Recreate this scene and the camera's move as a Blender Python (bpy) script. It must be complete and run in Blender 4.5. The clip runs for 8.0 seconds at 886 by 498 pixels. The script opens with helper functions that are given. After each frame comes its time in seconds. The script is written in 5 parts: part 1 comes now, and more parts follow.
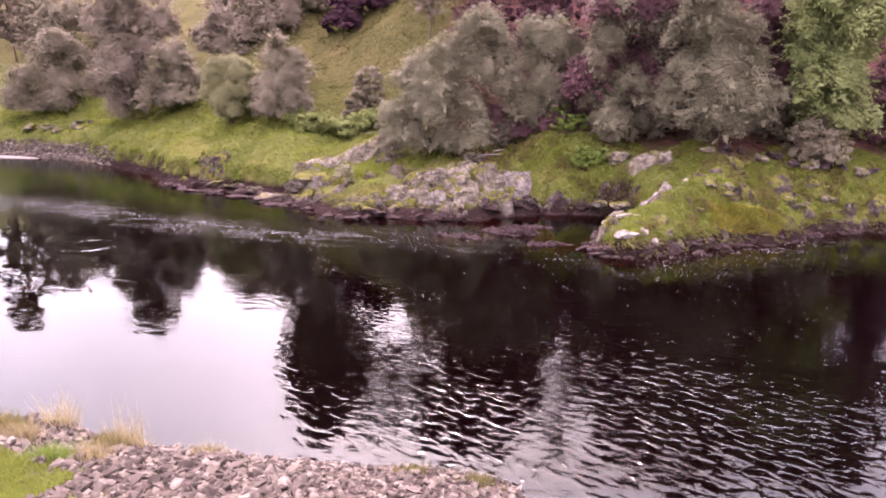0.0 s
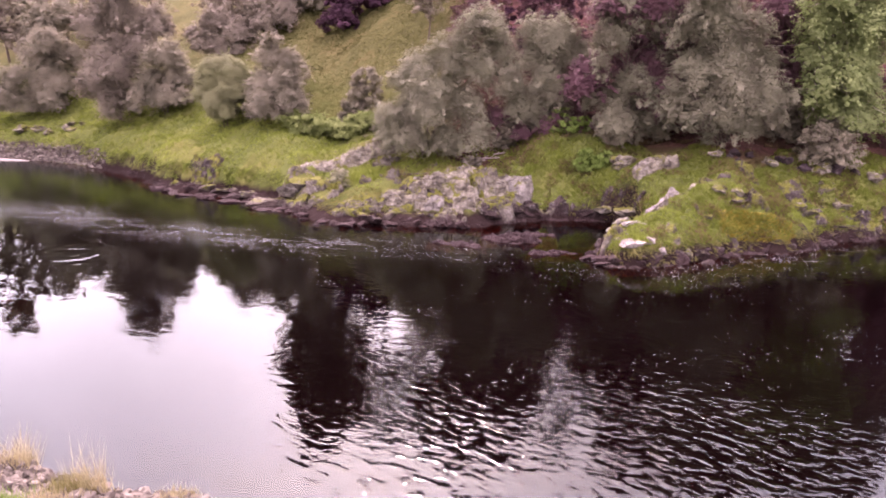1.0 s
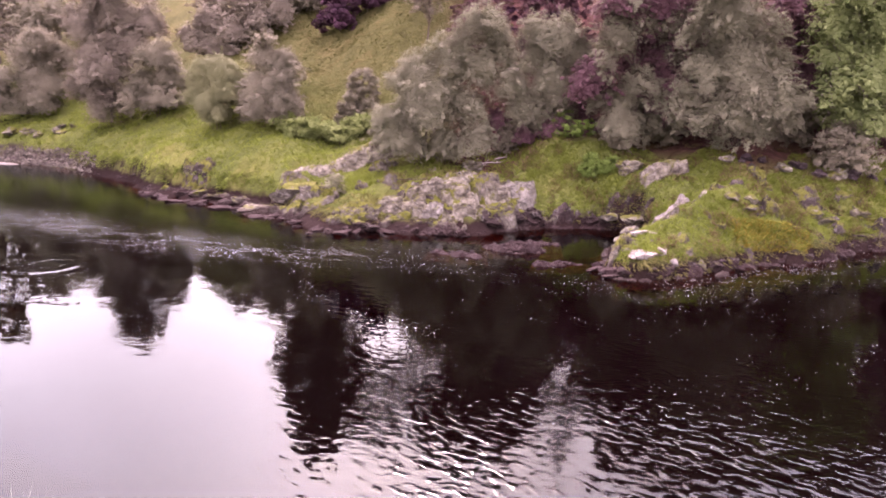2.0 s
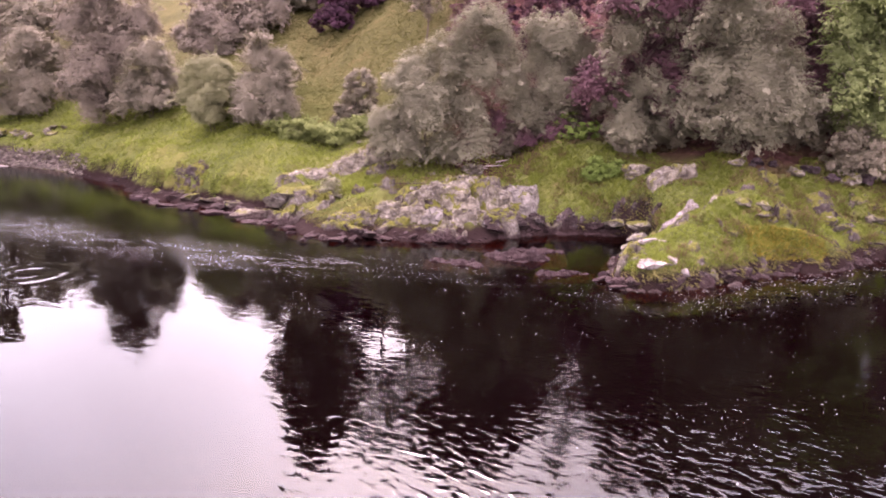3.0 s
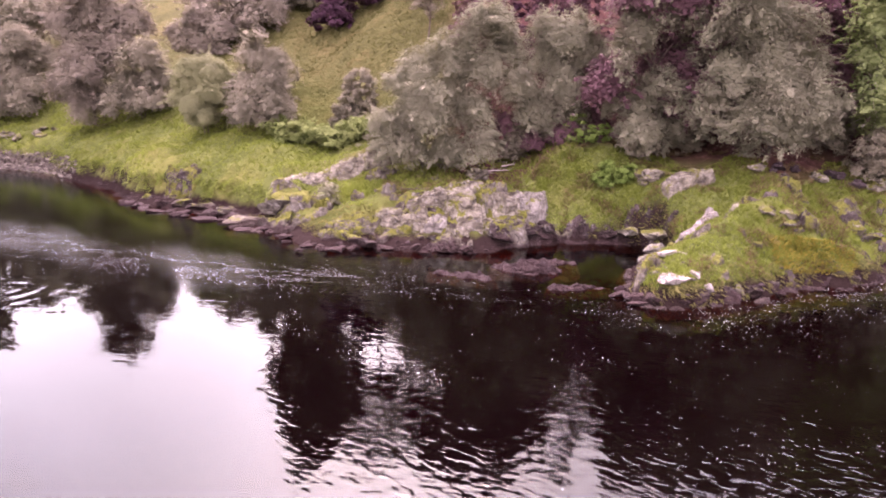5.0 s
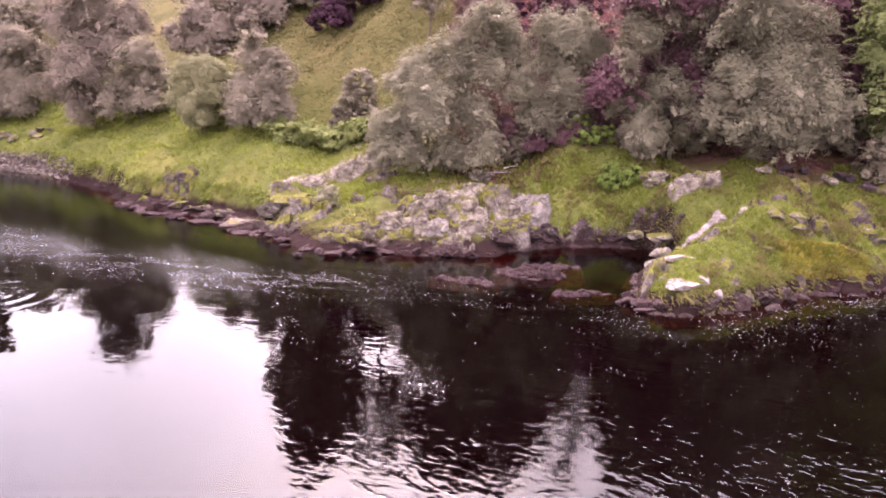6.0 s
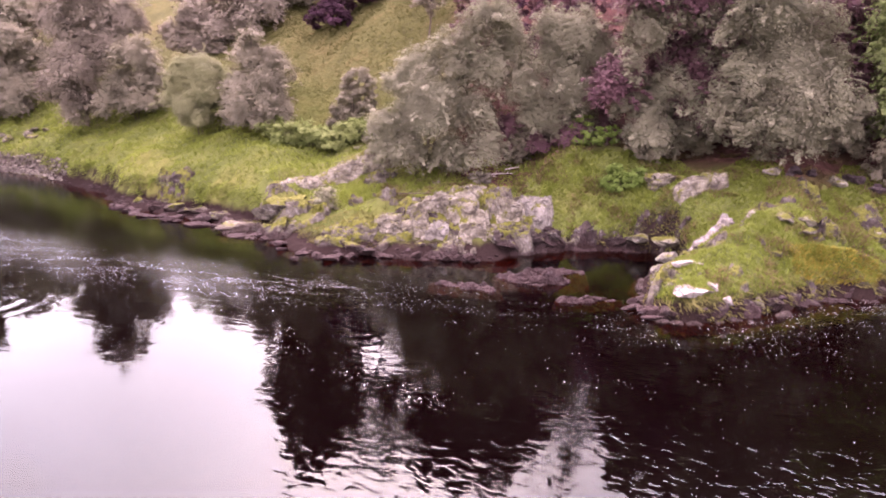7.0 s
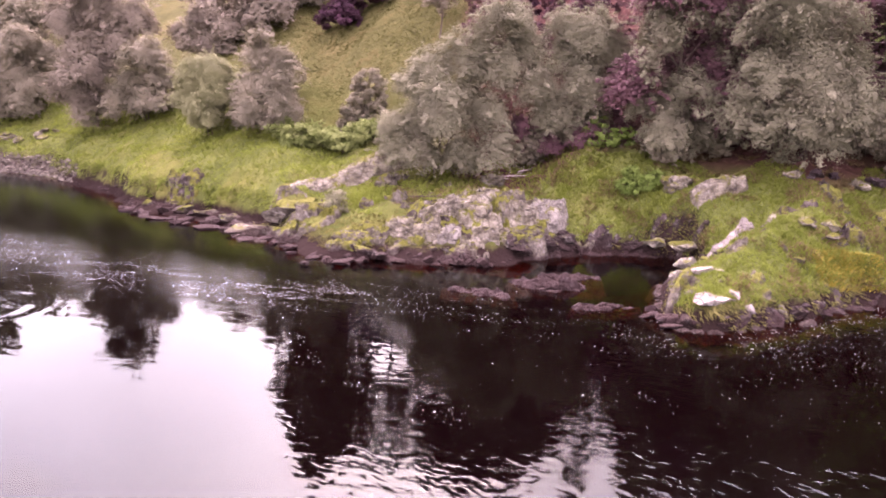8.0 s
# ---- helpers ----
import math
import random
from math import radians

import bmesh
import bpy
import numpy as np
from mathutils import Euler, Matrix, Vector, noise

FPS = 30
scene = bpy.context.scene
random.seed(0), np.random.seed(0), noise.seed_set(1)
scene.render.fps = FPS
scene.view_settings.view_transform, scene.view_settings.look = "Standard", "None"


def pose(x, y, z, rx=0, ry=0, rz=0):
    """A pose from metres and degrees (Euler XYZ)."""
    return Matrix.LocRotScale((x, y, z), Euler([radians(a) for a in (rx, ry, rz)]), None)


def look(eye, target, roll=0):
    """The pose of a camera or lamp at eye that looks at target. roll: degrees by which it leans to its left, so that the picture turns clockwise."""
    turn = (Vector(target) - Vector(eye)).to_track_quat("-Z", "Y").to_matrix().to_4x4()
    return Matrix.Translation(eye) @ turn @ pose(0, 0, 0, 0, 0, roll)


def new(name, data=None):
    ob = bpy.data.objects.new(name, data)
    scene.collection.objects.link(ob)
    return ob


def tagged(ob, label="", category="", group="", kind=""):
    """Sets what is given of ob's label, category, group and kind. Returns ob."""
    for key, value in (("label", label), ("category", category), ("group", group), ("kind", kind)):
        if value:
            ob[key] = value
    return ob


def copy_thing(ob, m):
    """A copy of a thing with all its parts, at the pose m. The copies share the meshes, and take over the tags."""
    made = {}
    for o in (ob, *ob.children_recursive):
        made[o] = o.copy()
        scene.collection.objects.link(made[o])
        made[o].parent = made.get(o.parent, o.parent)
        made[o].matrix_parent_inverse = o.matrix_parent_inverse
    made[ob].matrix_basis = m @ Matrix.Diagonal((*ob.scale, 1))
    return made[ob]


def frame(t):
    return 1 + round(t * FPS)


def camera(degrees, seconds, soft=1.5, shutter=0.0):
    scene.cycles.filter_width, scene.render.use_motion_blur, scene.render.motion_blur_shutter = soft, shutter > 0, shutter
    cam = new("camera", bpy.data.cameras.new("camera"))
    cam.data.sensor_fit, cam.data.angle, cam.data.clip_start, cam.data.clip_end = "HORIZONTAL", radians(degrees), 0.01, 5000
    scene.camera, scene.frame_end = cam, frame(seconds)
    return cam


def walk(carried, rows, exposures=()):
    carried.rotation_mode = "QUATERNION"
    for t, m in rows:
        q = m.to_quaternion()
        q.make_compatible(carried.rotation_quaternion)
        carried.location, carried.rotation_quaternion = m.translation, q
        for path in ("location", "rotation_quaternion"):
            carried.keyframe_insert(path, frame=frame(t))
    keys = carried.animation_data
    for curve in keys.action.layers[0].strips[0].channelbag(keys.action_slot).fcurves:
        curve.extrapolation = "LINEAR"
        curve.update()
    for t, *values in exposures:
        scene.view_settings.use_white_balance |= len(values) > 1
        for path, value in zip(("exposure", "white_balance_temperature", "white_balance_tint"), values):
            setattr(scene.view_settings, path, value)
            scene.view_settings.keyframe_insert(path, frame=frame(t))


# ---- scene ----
cam = camera(68.4, 8.0, 1.9)
EXPOSURE, KELVIN, TINT, SUN = 2.75, 6950, 58, 1.0
PATH = [
    (0, (2.737, -1.153, 9.543), (2.610, 0.451, 9.132), 0.6),
    (0.5, (2.715, -0.392, 9.576), (2.588, 1.212, 9.165), 0.7),
    (1, (2.720, 0.569, 9.660), (2.593, 2.172, 9.249), 0.6),
    (1.5, (2.664, 1.639, 9.661), (2.537, 3.243, 9.252), 0.6),
    (3, (2.423, 4.253, 9.691), (2.299, 5.858, 9.285), 0.7),
    (3.5, (2.331, 5.010, 9.684), (2.206, 6.615, 9.279), 0.7),
    (4, (2.222, 5.644, 9.717), (2.098, 7.248, 9.311), 0.7),
    (4.5, (2.070, 6.164, 9.741), (1.948, 7.770, 9.334), 0.7),
    (6, (1.772, 7.426, 9.773), (1.650, 9.030, 9.367), 0.7),
    (6.5, (1.728, 7.903, 9.796), (1.605, 9.508, 9.389), 0.7),
    (7, (1.657, 8.372, 9.829), (1.536, 9.977, 9.420), 0.7),
    (7.5, (1.632, 8.800, 9.861), (1.510, 10.404, 9.451), 0.6),
    (8, (1.392, 9.074, 9.952), (1.249, 10.675, 9.541), 0.6),
]
walk(cam, [(t, look(eye, target, roll)) for t, eye, target, roll in PATH],
     [(0, EXPOSURE - 0.1, KELVIN, TINT), (8, EXPOSURE + 0.15, KELVIN, TINT)])

# ---- sky and sun: a bright, thinly overcast afternoon ----
world = bpy.data.worlds.new("world")
scene.world = world
world.use_nodes = True
wn, wl = world.node_tree.nodes, world.node_tree.links
sky = wn.new("ShaderNodeTexSky")
sky.sky_type, sky.sun_disc = "NISHITA", False
sky.sun_elevation, sky.sun_rotation = radians(48), radians(-12)
sky.dust_density, sky.air_density = 4.5, 1.5
grey = wn.new("ShaderNodeHueSaturation")
grey.inputs["Saturation"].default_value = 0.5
wl.new(sky.outputs[0], grey.inputs["Color"])
cloud_at = wn.new("ShaderNodeTexCoord")
cloud = wn.new("ShaderNodeTexNoise")
cloud.inputs["Scale"].default_value, cloud.inputs["Detail"].default_value = 2.2, 5
wl.new(cloud_at.outputs["Generated"], cloud.inputs["Vector"])
cloud_range = wn.new("ShaderNodeMapRange")
cloud_range.inputs["From Min"].default_value, cloud_range.inputs["From Max"].default_value = 0.3, 0.7
cloud_range.inputs["To Min"].default_value, cloud_range.inputs["To Max"].default_value = 0.84, 1.12
wl.new(cloud.outputs["Fac"], cloud_range.inputs["Value"])
cloud_mul = wn.new("ShaderNodeVectorMath")
cloud_mul.operation = "SCALE"
overcast = wn.new("ShaderNodeMix")
overcast.data_type = "RGBA"
overcast.inputs[0].default_value = 0.52
cloud_up = wn.new("ShaderNodeSeparateXYZ")
wl.new(cloud_at.outputs["Generated"], cloud_up.inputs[0])
cloud_deep = wn.new("ShaderNodeMapRange")  # an overcast sky is brightest overhead
cloud_deep.inputs["To Min"].default_value, cloud_deep.inputs["To Max"].default_value = 0.5, 1.35
wl.new(cloud_up.outputs["Z"], cloud_deep.inputs["Value"])
cloud_tone = wn.new("ShaderNodeVectorMath")
cloud_tone.operation = "SCALE"
cloud_tone.inputs[0].default_value = (9.2, 9.2, 9.5)
wl.new(cloud_deep.outputs[0], cloud_tone.inputs["Scale"])
wl.new(cloud_tone.outputs[0], overcast.inputs[7])
wl.new(grey.outputs[0], overcast.inputs[6])
wl.new(overcast.outputs[2], cloud_mul.inputs[0])
wl.new(cloud_range.outputs[0], cloud_mul.inputs["Scale"])
wl.new(cloud_mul.outputs[0], wn["Background"].inputs["Color"])
wn["Background"].inputs["Strength"].default_value = 0.15

sun = new("sun", bpy.data.lights.new("sun", "SUN"))
sun.data.energy, sun.data.angle, sun.data.color = SUN, radians(12), (1.0, 0.95, 0.88)
sun.matrix_world = look((-math.sin(radians(12)) * 80, math.cos(radians(12)) * 80, math.tan(radians(48)) * 80), (0, 0, 0))


# ---- materials ----
class Mat:
    """A node material with short calls."""

    def __init__(self, name):
        self.m = bpy.data.materials.new(name)
        self.m.use_nodes = True
        self.n, self.l = self.m.node_tree.nodes, self.m.node_tree.links
        self.b = self.n["Principled BSDF"]
        self.out = self.n["Material Output"]
        self.at = None

    def coords(self):
        if self.at is None:
            self.at = self.n.new("ShaderNodeNewGeometry").outputs["Position"]
        return self.at

    def noise(self, scale, detail=4.0, rough=0.55, stretch=None, turn=0.0, warp=0.0):
        t = self.n.new("ShaderNodeTexNoise")
        t.inputs["Scale"].default_value, t.inputs["Detail"].default_value = scale, detail
        t.inputs["Roughness"].default_value, t.inputs["Distortion"].default_value = rough, warp
        src = self.coords()
        if stretch:
            mp = self.n.new("ShaderNodeMapping")
            mp.vector_type = "TEXTURE"
            mp.inputs["Scale"].default_value = [1 / q for q in stretch]
            mp.inputs["Rotation"].default_value = (0, 0, turn)
            self.l.new(src, mp.inputs["Vector"])
            src = mp.outputs[0]
        self.l.new(src, t.inputs["Vector"])
        return t.outputs["Fac"]

    def ramp(self, fac, stops):
        r = self.n.new("ShaderNodeValToRGB")
        e = r.color_ramp.elements
        while len(e) < len(stops):
            e.new(0.5)
        for el, (p, c) in zip(e, stops):
            el.position = p
            el.color = (*c, 1) if len(c) == 3 else c
        self.l.new(fac, r.inputs["Fac"])
        return r.outputs["Color"]

    def range(self, v, a, b, c=0.0, d=1.0):
        r = self.n.new("ShaderNodeMapRange")
        for key, val in zip(("From Min", "From Max", "To Min", "To Max"), (a, b, c, d)):
            r.inputs[key].default_value = val
        self.l.new(v, r.inputs["Value"])
        return r.outputs[0]

    def math(self, op, a, b=None):
        r = self.n.new("ShaderNodeMath")
        r.operation = op
        for k, v in enumerate((a, b)):
            if v is None:
                continue
            if isinstance(v, (int, float)):
                r.inputs[k].default_value = v
            else:
                self.l.new(v, r.inputs[k])
        return r.outputs[0]

    def mix(self, fac, a, b, mode="MIX"):
        r = self.n.new("ShaderNodeMix")
        r.data_type, r.blend_type = "RGBA", mode
        for k, v in ((0, fac), (6, a), (7, b)):
            if isinstance(v, (int, float)):
                r.inputs[k].default_value = v
            elif isinstance(v, tuple):
                r.inputs[k].default_value = (*v, 1)
            else:
                self.l.new(v, r.inputs[k])
        return r.outputs[2]

    def joints(self, scale, stretch, turn=0.0):
        """Distance to the joints of a cracked body."""
        t = self.n.new("ShaderNodeTexVoronoi")
        t.feature = "DISTANCE_TO_EDGE"
        t.inputs["Scale"].default_value = scale
        mp = self.n.new("ShaderNodeMapping")
        mp.inputs["Scale"].default_value, mp.inputs["Rotation"].default_value = stretch, (0.25, 0.2, turn)
        warp = self.n.new("ShaderNodeVectorMath")
        warp.operation = "MULTIPLY_ADD"
        nz = self.n.new("ShaderNodeTexNoise")
        nz.inputs["Scale"].default_value, nz.inputs["Detail"].default_value = 1.5, 4
        self.l.new(self.coords(), nz.inputs["Vector"])
        self.l.new(nz.outputs["Color"], warp.inputs[0])
        warp.inputs[1].default_value = (0.5, 0.5, 0.5)
        self.l.new(self.coords(), warp.inputs[2])
        self.l.new(warp.outputs[0], mp.inputs["Vector"])
        self.l.new(mp.outputs[0], t.inputs["Vector"])
        return t.outputs["Distance"]

    def attr(self, name):
        a = self.n.new("ShaderNodeAttribute")
        a.attribute_name = name
        return a.outputs["Fac"]

    def normal_z(self):
        g = self.n.new("ShaderNodeNewGeometry")
        x = self.n.new("ShaderNodeSeparateXYZ")
        self.l.new(g.outputs["Normal"], x.inputs[0])
        return x.outputs["Z"]

    def island(self):
        return self.n.new("ShaderNodeNewGeometry").outputs["Random Per Island"]

    def object_random(self):
        return self.n.new("ShaderNodeObjectInfo").outputs["Random"]

    def bump(self, height, strength, distance=0.1, into=None):
        b = self.n.new("ShaderNodeBump")
        b.inputs["Strength"].default_value, b.inputs["Distance"].default_value = strength, distance
        self.l.new(height, b.inputs["Height"])
        self.l.new(b.outputs[0], into or self.b.inputs["Normal"])
        return b

    def done(self, colour, rough=0.9, spec=0.1):
        if isinstance(colour, tuple):
            self.b.inputs["Base Color"].default_value = (*colour, 1)
        else:
            self.l.new(colour, self.b.inputs["Base Color"])
        self.b.inputs["Roughness"].default_value = rough
        self.b.inputs["Specular IOR Level"].default_value = spec
        return self.m


def leaf_material(name, dark, light, through_colour, clump=0.45):
    k = Mat(name)
    big = k.noise(clump, 3)
    v = k.math("ADD", k.math("MULTIPLY", k.island(), 0.22), k.math("MULTIPLY", k.range(big, 0.32, 0.68), 0.78))
    col = k.ramp(v, [(0.0, dark), (1.0, light)])
    m = k.done(col, 0.7, 0.07)
    tr = k.n.new("ShaderNodeBsdfTranslucent")
    k.l.new(k.mix(0.6, col, through_colour), tr.inputs["Color"])
    mx = k.n.new("ShaderNodeMixShader")
    mx.inputs[0].default_value = 0.34
    k.l.new(k.b.outputs[0], mx.inputs[1])
    k.l.new(tr.outputs[0], mx.inputs[2])
    k.l.new(mx.outputs[0], k.out.inputs["Surface"])
    return m


WILLOW = leaf_material("willow_leaf", (0.086, 0.082, 0.055), (0.227, 0.229, 0.153), (0.191, 0.204, 0.097), 0.6)
BIRCH = leaf_material("birch_leaf", (0.100, 0.095, 0.066), (0.255, 0.235, 0.169), (0.207, 0.200, 0.107))
BROWN = leaf_material("brown_leaf", (0.107, 0.091, 0.071), (0.234, 0.210, 0.157), (0.181, 0.159, 0.093))
HEATHER = leaf_material("heather_leaf", (0.034, 0.017, 0.026), (0.080, 0.037, 0.056), (0.067, 0.030, 0.043))
OAK = leaf_material("oak_leaf", (0.087, 0.117, 0.046), (0.207, 0.258, 0.103), (0.223, 0.296, 0.072))
# maroon of the shadow between crowns, put into the leaf colour
SHADE_TONE = leaf_material("shade_toned_leaf", (0.056, 0.029, 0.034), (0.136, 0.073, 0.081), (0.120, 0.064, 0.059))
ROUND = leaf_material("sallow_leaf", (0.120, 0.128, 0.066), (0.215, 0.222, 0.115), (0.20, 0.225, 0.075))
BRACKEN = leaf_material("bracken_leaf", (0.095, 0.124, 0.039), (0.206, 0.245, 0.087), (0.178, 0.240, 0.060))
WEED = leaf_material("weed_leaf", (0.066, 0.109, 0.022), (0.139, 0.204, 0.050), (0.146, 0.232, 0.036))
BLADE = leaf_material("grass_blade", (0.094, 0.122, 0.024), (0.159, 0.199, 0.038), (0.170, 0.220, 0.031), 0.3)
STRAW = leaf_material("straw_blade", (0.176, 0.147, 0.077), (0.294, 0.259, 0.147), (0.252, 0.224, 0.112))
MOSS = leaf_material("moss_tuft", (0.063, 0.065, 0.020), (0.146, 0.135, 0.046), (0.142, 0.138, 0.030), 0.5)
HILL = leaf_material("hill_blade", (0.037, 0.041, 0.012), (0.077, 0.080, 0.022), (0.079, 0.084, 0.018), 0.12)
GOLD = leaf_material("golden_moss", (0.146, 0.123, 0.022), (0.277, 0.232, 0.043), (0.232, 0.204, 0.036), 0.8)
SEDGE = leaf_material("dry_sedge", (0.074, 0.055, 0.028), (0.171, 0.132, 0.065), (0.154, 0.119, 0.057), 0.6)

k = Mat("bark")
BARK = k.done(k.ramp(k.noise(3, 6, 0.6, (2.200, 2.200, 0.440)), [(0.3, (0.039, 0.028, 0.022)), (0.7, (0.132, 0.105, 0.088))]), 0.9)
k.bump(k.noise(9, 4, 0.6, (3, 3, 0.6)), 0.6, 0.03)
k = Mat("pale_bark")
PALE = k.done(k.ramp(k.noise(4, 5, 0.6, (1, 1, 2.5)), [(0.38, (0.12, 0.09, 0.08)), (0.55, (0.5, 0.45, 0.42))]), 0.8)


def rock_material(name, dark, mid, light, moss, lichen=0.5):
    k = Mat(name)
    body = k.ramp(k.noise(1.5, 8, 0.6, (0.7, 1.0, 1.6), 0.5, 0.4), [(0.30, dark), (0.46, mid), (0.70, light)])
    body = k.mix(k.range(k.noise(0.8, 3, 0.6), 0.42, 0.62, 0, 0.45), body, dark)
    joint = k.joints(1.1, (1.5, 0.8, 0.9), 0.35)
    joint2 = k.joints(3.2, (0.7, 1.2, 2.6), 0.5)
    spots = k.range(k.noise(3.0, 6, 0.6), 0.56, 0.66)
    body = k.mix(k.math("MULTIPLY", spots, lichen), body, (0.27, 0.26, 0.24))
    cracks = k.noise(2.2, 5, 0.7, (0.6, 0.6, 3.5), 0.5)
    body = k.mix(k.range(cracks, 0.43, 0.35, 0, 0.75), body, (0.030, 0.023, 0.023))
    body = k.mix(k.range(joint, 0.04, 0.006, 0, 0.5), body, (0.022, 0.017, 0.017))
    body = k.mix(k.range(joint2, 0.02, 0.0, 0, 0.08), body, (0.035, 0.027, 0.026))
    fac = k.math("ADD", k.range(k.normal_z(), 0.35, 0.95, -0.35, 0.30), k.range(k.noise(0.75, 6, 0.65), 0.35, 0.7, -0.45, 0.75))
    fac = k.math("ADD", fac, moss)
    green = k.ramp(k.noise(5, 4), [(0.3, (0.055, 0.060, 0.013)), (0.7, (0.115, 0.118, 0.026))])
    up = k.n.new("ShaderNodeSeparateXYZ")
    k.l.new(k.coords(), up.inputs[0])
    # low band: wet stone, darkened further for the shadow at the outcrop's base
    wet = k.range(k.math("ADD", up.outputs["Z"], k.range(k.noise(1.1, 3), 0.3, 0.7, -0.35, 0.35)), 0.75, 0.30)
    fac = k.math("MULTIPLY", k.range(fac, 0.12, 0.32), k.range(wet, 0.0, 0.6, 1.0, 0.0))
    body = k.mix(wet, body, k.mix(0.86, body, (0.026, 0.015, 0.014)))
    m = k.done(k.mix(fac, body, green), 0.85, 0.08)
    k.l.new(k.range(wet, 0, 1, 0.9, 0.68), k.b.inputs["Roughness"])
    relief = k.math("ADD", k.noise(3.0, 9, 0.7), k.math("MULTIPLY", cracks, 0.6))
    relief = k.math("ADD", relief, k.math("ADD", k.range(joint, 0, 0.08, 0, 0.7), k.range(joint2, 0, 0.1, 0, 0.3)))
    k.bump(relief, 0.8, 0.12)
    return m


ROCK = rock_material("schist", (0.038, 0.032, 0.024), (0.138, 0.126, 0.093), (0.336, 0.316, 0.254), 0.05)
MOSSY = rock_material("mossy_schist", (0.031, 0.025, 0.021), (0.092, 0.083, 0.064), (0.181, 0.168, 0.139), 0.30)
PALE_ROCK = rock_material("pale_quartz", (0.161, 0.144, 0.126), (0.264, 0.240, 0.218), (0.368, 0.345, 0.316), -0.5, 0.3)
WET_ROCK = rock_material("wet_schist", (0.019, 0.012, 0.014), (0.047, 0.034, 0.035), (0.092, 0.072, 0.073), -0.8, 0.25)

LICHENED = rock_material("lichened_schist", (0.070, 0.063, 0.053), (0.181, 0.171, 0.144), (0.283, 0.270, 0.238), -0.1, 0.6)
# dark enough to stand in for the shaded undercut of the outcrop
DARK_ROCK = rock_material("dark_schist", (0.010, 0.007, 0.006), (0.026, 0.018, 0.017), (0.072, 0.057, 0.051), -0.35, 0.3)

DARK_MOSSY = rock_material("dark_mossy_schist", (0.014, 0.010, 0.010), (0.043, 0.034, 0.030), (0.118, 0.103, 0.091), 0.30, 0.4)

k = Mat("rubble_stone")
tone = k.ramp(k.object_random(), [(0, (0.034, 0.028, 0.023)), (0.5, (0.080, 0.069, 0.055)), (1, (0.169, 0.149, 0.122))])
RUBBLE = k.done(k.mix(k.range(k.noise(6, 6), 0.35, 0.65, 0, 0.6), tone, (0.062, 0.053, 0.041)), 0.9)
k.bump(k.noise(9, 6), 0.6, 0.04)
k = Mat("rubble_small")
tone = k.ramp(k.island(), [(0, (0.031, 0.027, 0.022)), (0.5, (0.076, 0.067, 0.054)), (1, (0.169, 0.152, 0.125))])
GRAVEL = k.done(k.mix(k.range(k.noise(6, 6), 0.35, 0.65, 0, 0.6), tone, (0.060, 0.050, 0.041)), 0.9)

k = Mat("ground")
n1, n2, n3 = k.noise(0.22, 5), k.noise(1.6, 6, 0.65), k.noise(9, 4)
grass = k.ramp(n1, [(0.32, (0.045, 0.059, 0.015)), (0.5, (0.076, 0.091, 0.025)), (0.68, (0.106, 0.109, 0.032))])
grass = k.mix(k.range(n2, 0.45, 0.7, 0, 0.5), grass, (0.046, 0.053, 0.017))
heath = k.ramp(k.math("ADD", k.math("MULTIPLY", n1, 0.5), k.math("MULTIPLY", n2, 0.5)),
               [(0.36, (0.046, 0.046, 0.018)), (0.5, (0.070, 0.070, 0.026)), (0.64, (0.096, 0.082, 0.034))])
litter = k.ramp(n2, [(0.32, (0.033, 0.017, 0.014)), (0.55, (0.072, 0.033, 0.029)), (0.72, (0.113, 0.059, 0.049))])
stone = k.ramp(k.noise(2.145, 3.432, 0.300), [(0.3, (0.022, 0.017, 0.014)), (0.5, (0.056, 0.043, 0.039)), (0.7, (0.103, 0.086, 0.077))])
bed = k.ramp(k.noise(0.272, 2.118, 0.197), [(0.32, (0.028, 0.011, 0.007)), (0.6, (0.046, 0.019, 0.013)), (0.75, (0.073, 0.041, 0.028))])
earth = k.ramp(n2, [(0.3, (0.010, 0.007, 0.006)), (0.7, (0.030, 0.020, 0.017))])
col = k.mix(k.attr("heath"), grass, heath)
col = k.mix(k.attr("litter"), col, litter)
steep = k.range(k.math("ADD", k.normal_z(), k.range(n2, 0.3, 0.7, -0.12, 0.12)), 0.62, 0.42)
col = k.mix(k.math("MULTIPLY", steep, k.attr("shoreband")), col, earth)
zz = k.n.new("ShaderNodeSeparateXYZ")
k.l.new(k.coords(), zz.inputs[0])
wet_by_height = k.range(k.math("ADD", zz.outputs["Z"], k.range(n2, 0.3, 0.7, -0.2, 0.2)), 1.05, 0.60)
col = k.mix(k.math("MULTIPLY", k.attr("wet"), wet_by_height), col, k.mix(0.85, earth, (0.016, 0.010, 0.009)))
col = k.mix(k.attr("shingle"), col, stone)
col = k.mix(k.range(zz.outputs["Z"], 0.02, -0.04), col, bed)
GROUND = k.done(col, 0.95, 0.03)
k.bump(k.math("ADD", k.math("MULTIPLY", n2, 1.0), k.math("MULTIPLY", n3, 0.25)), 0.8, 0.35)

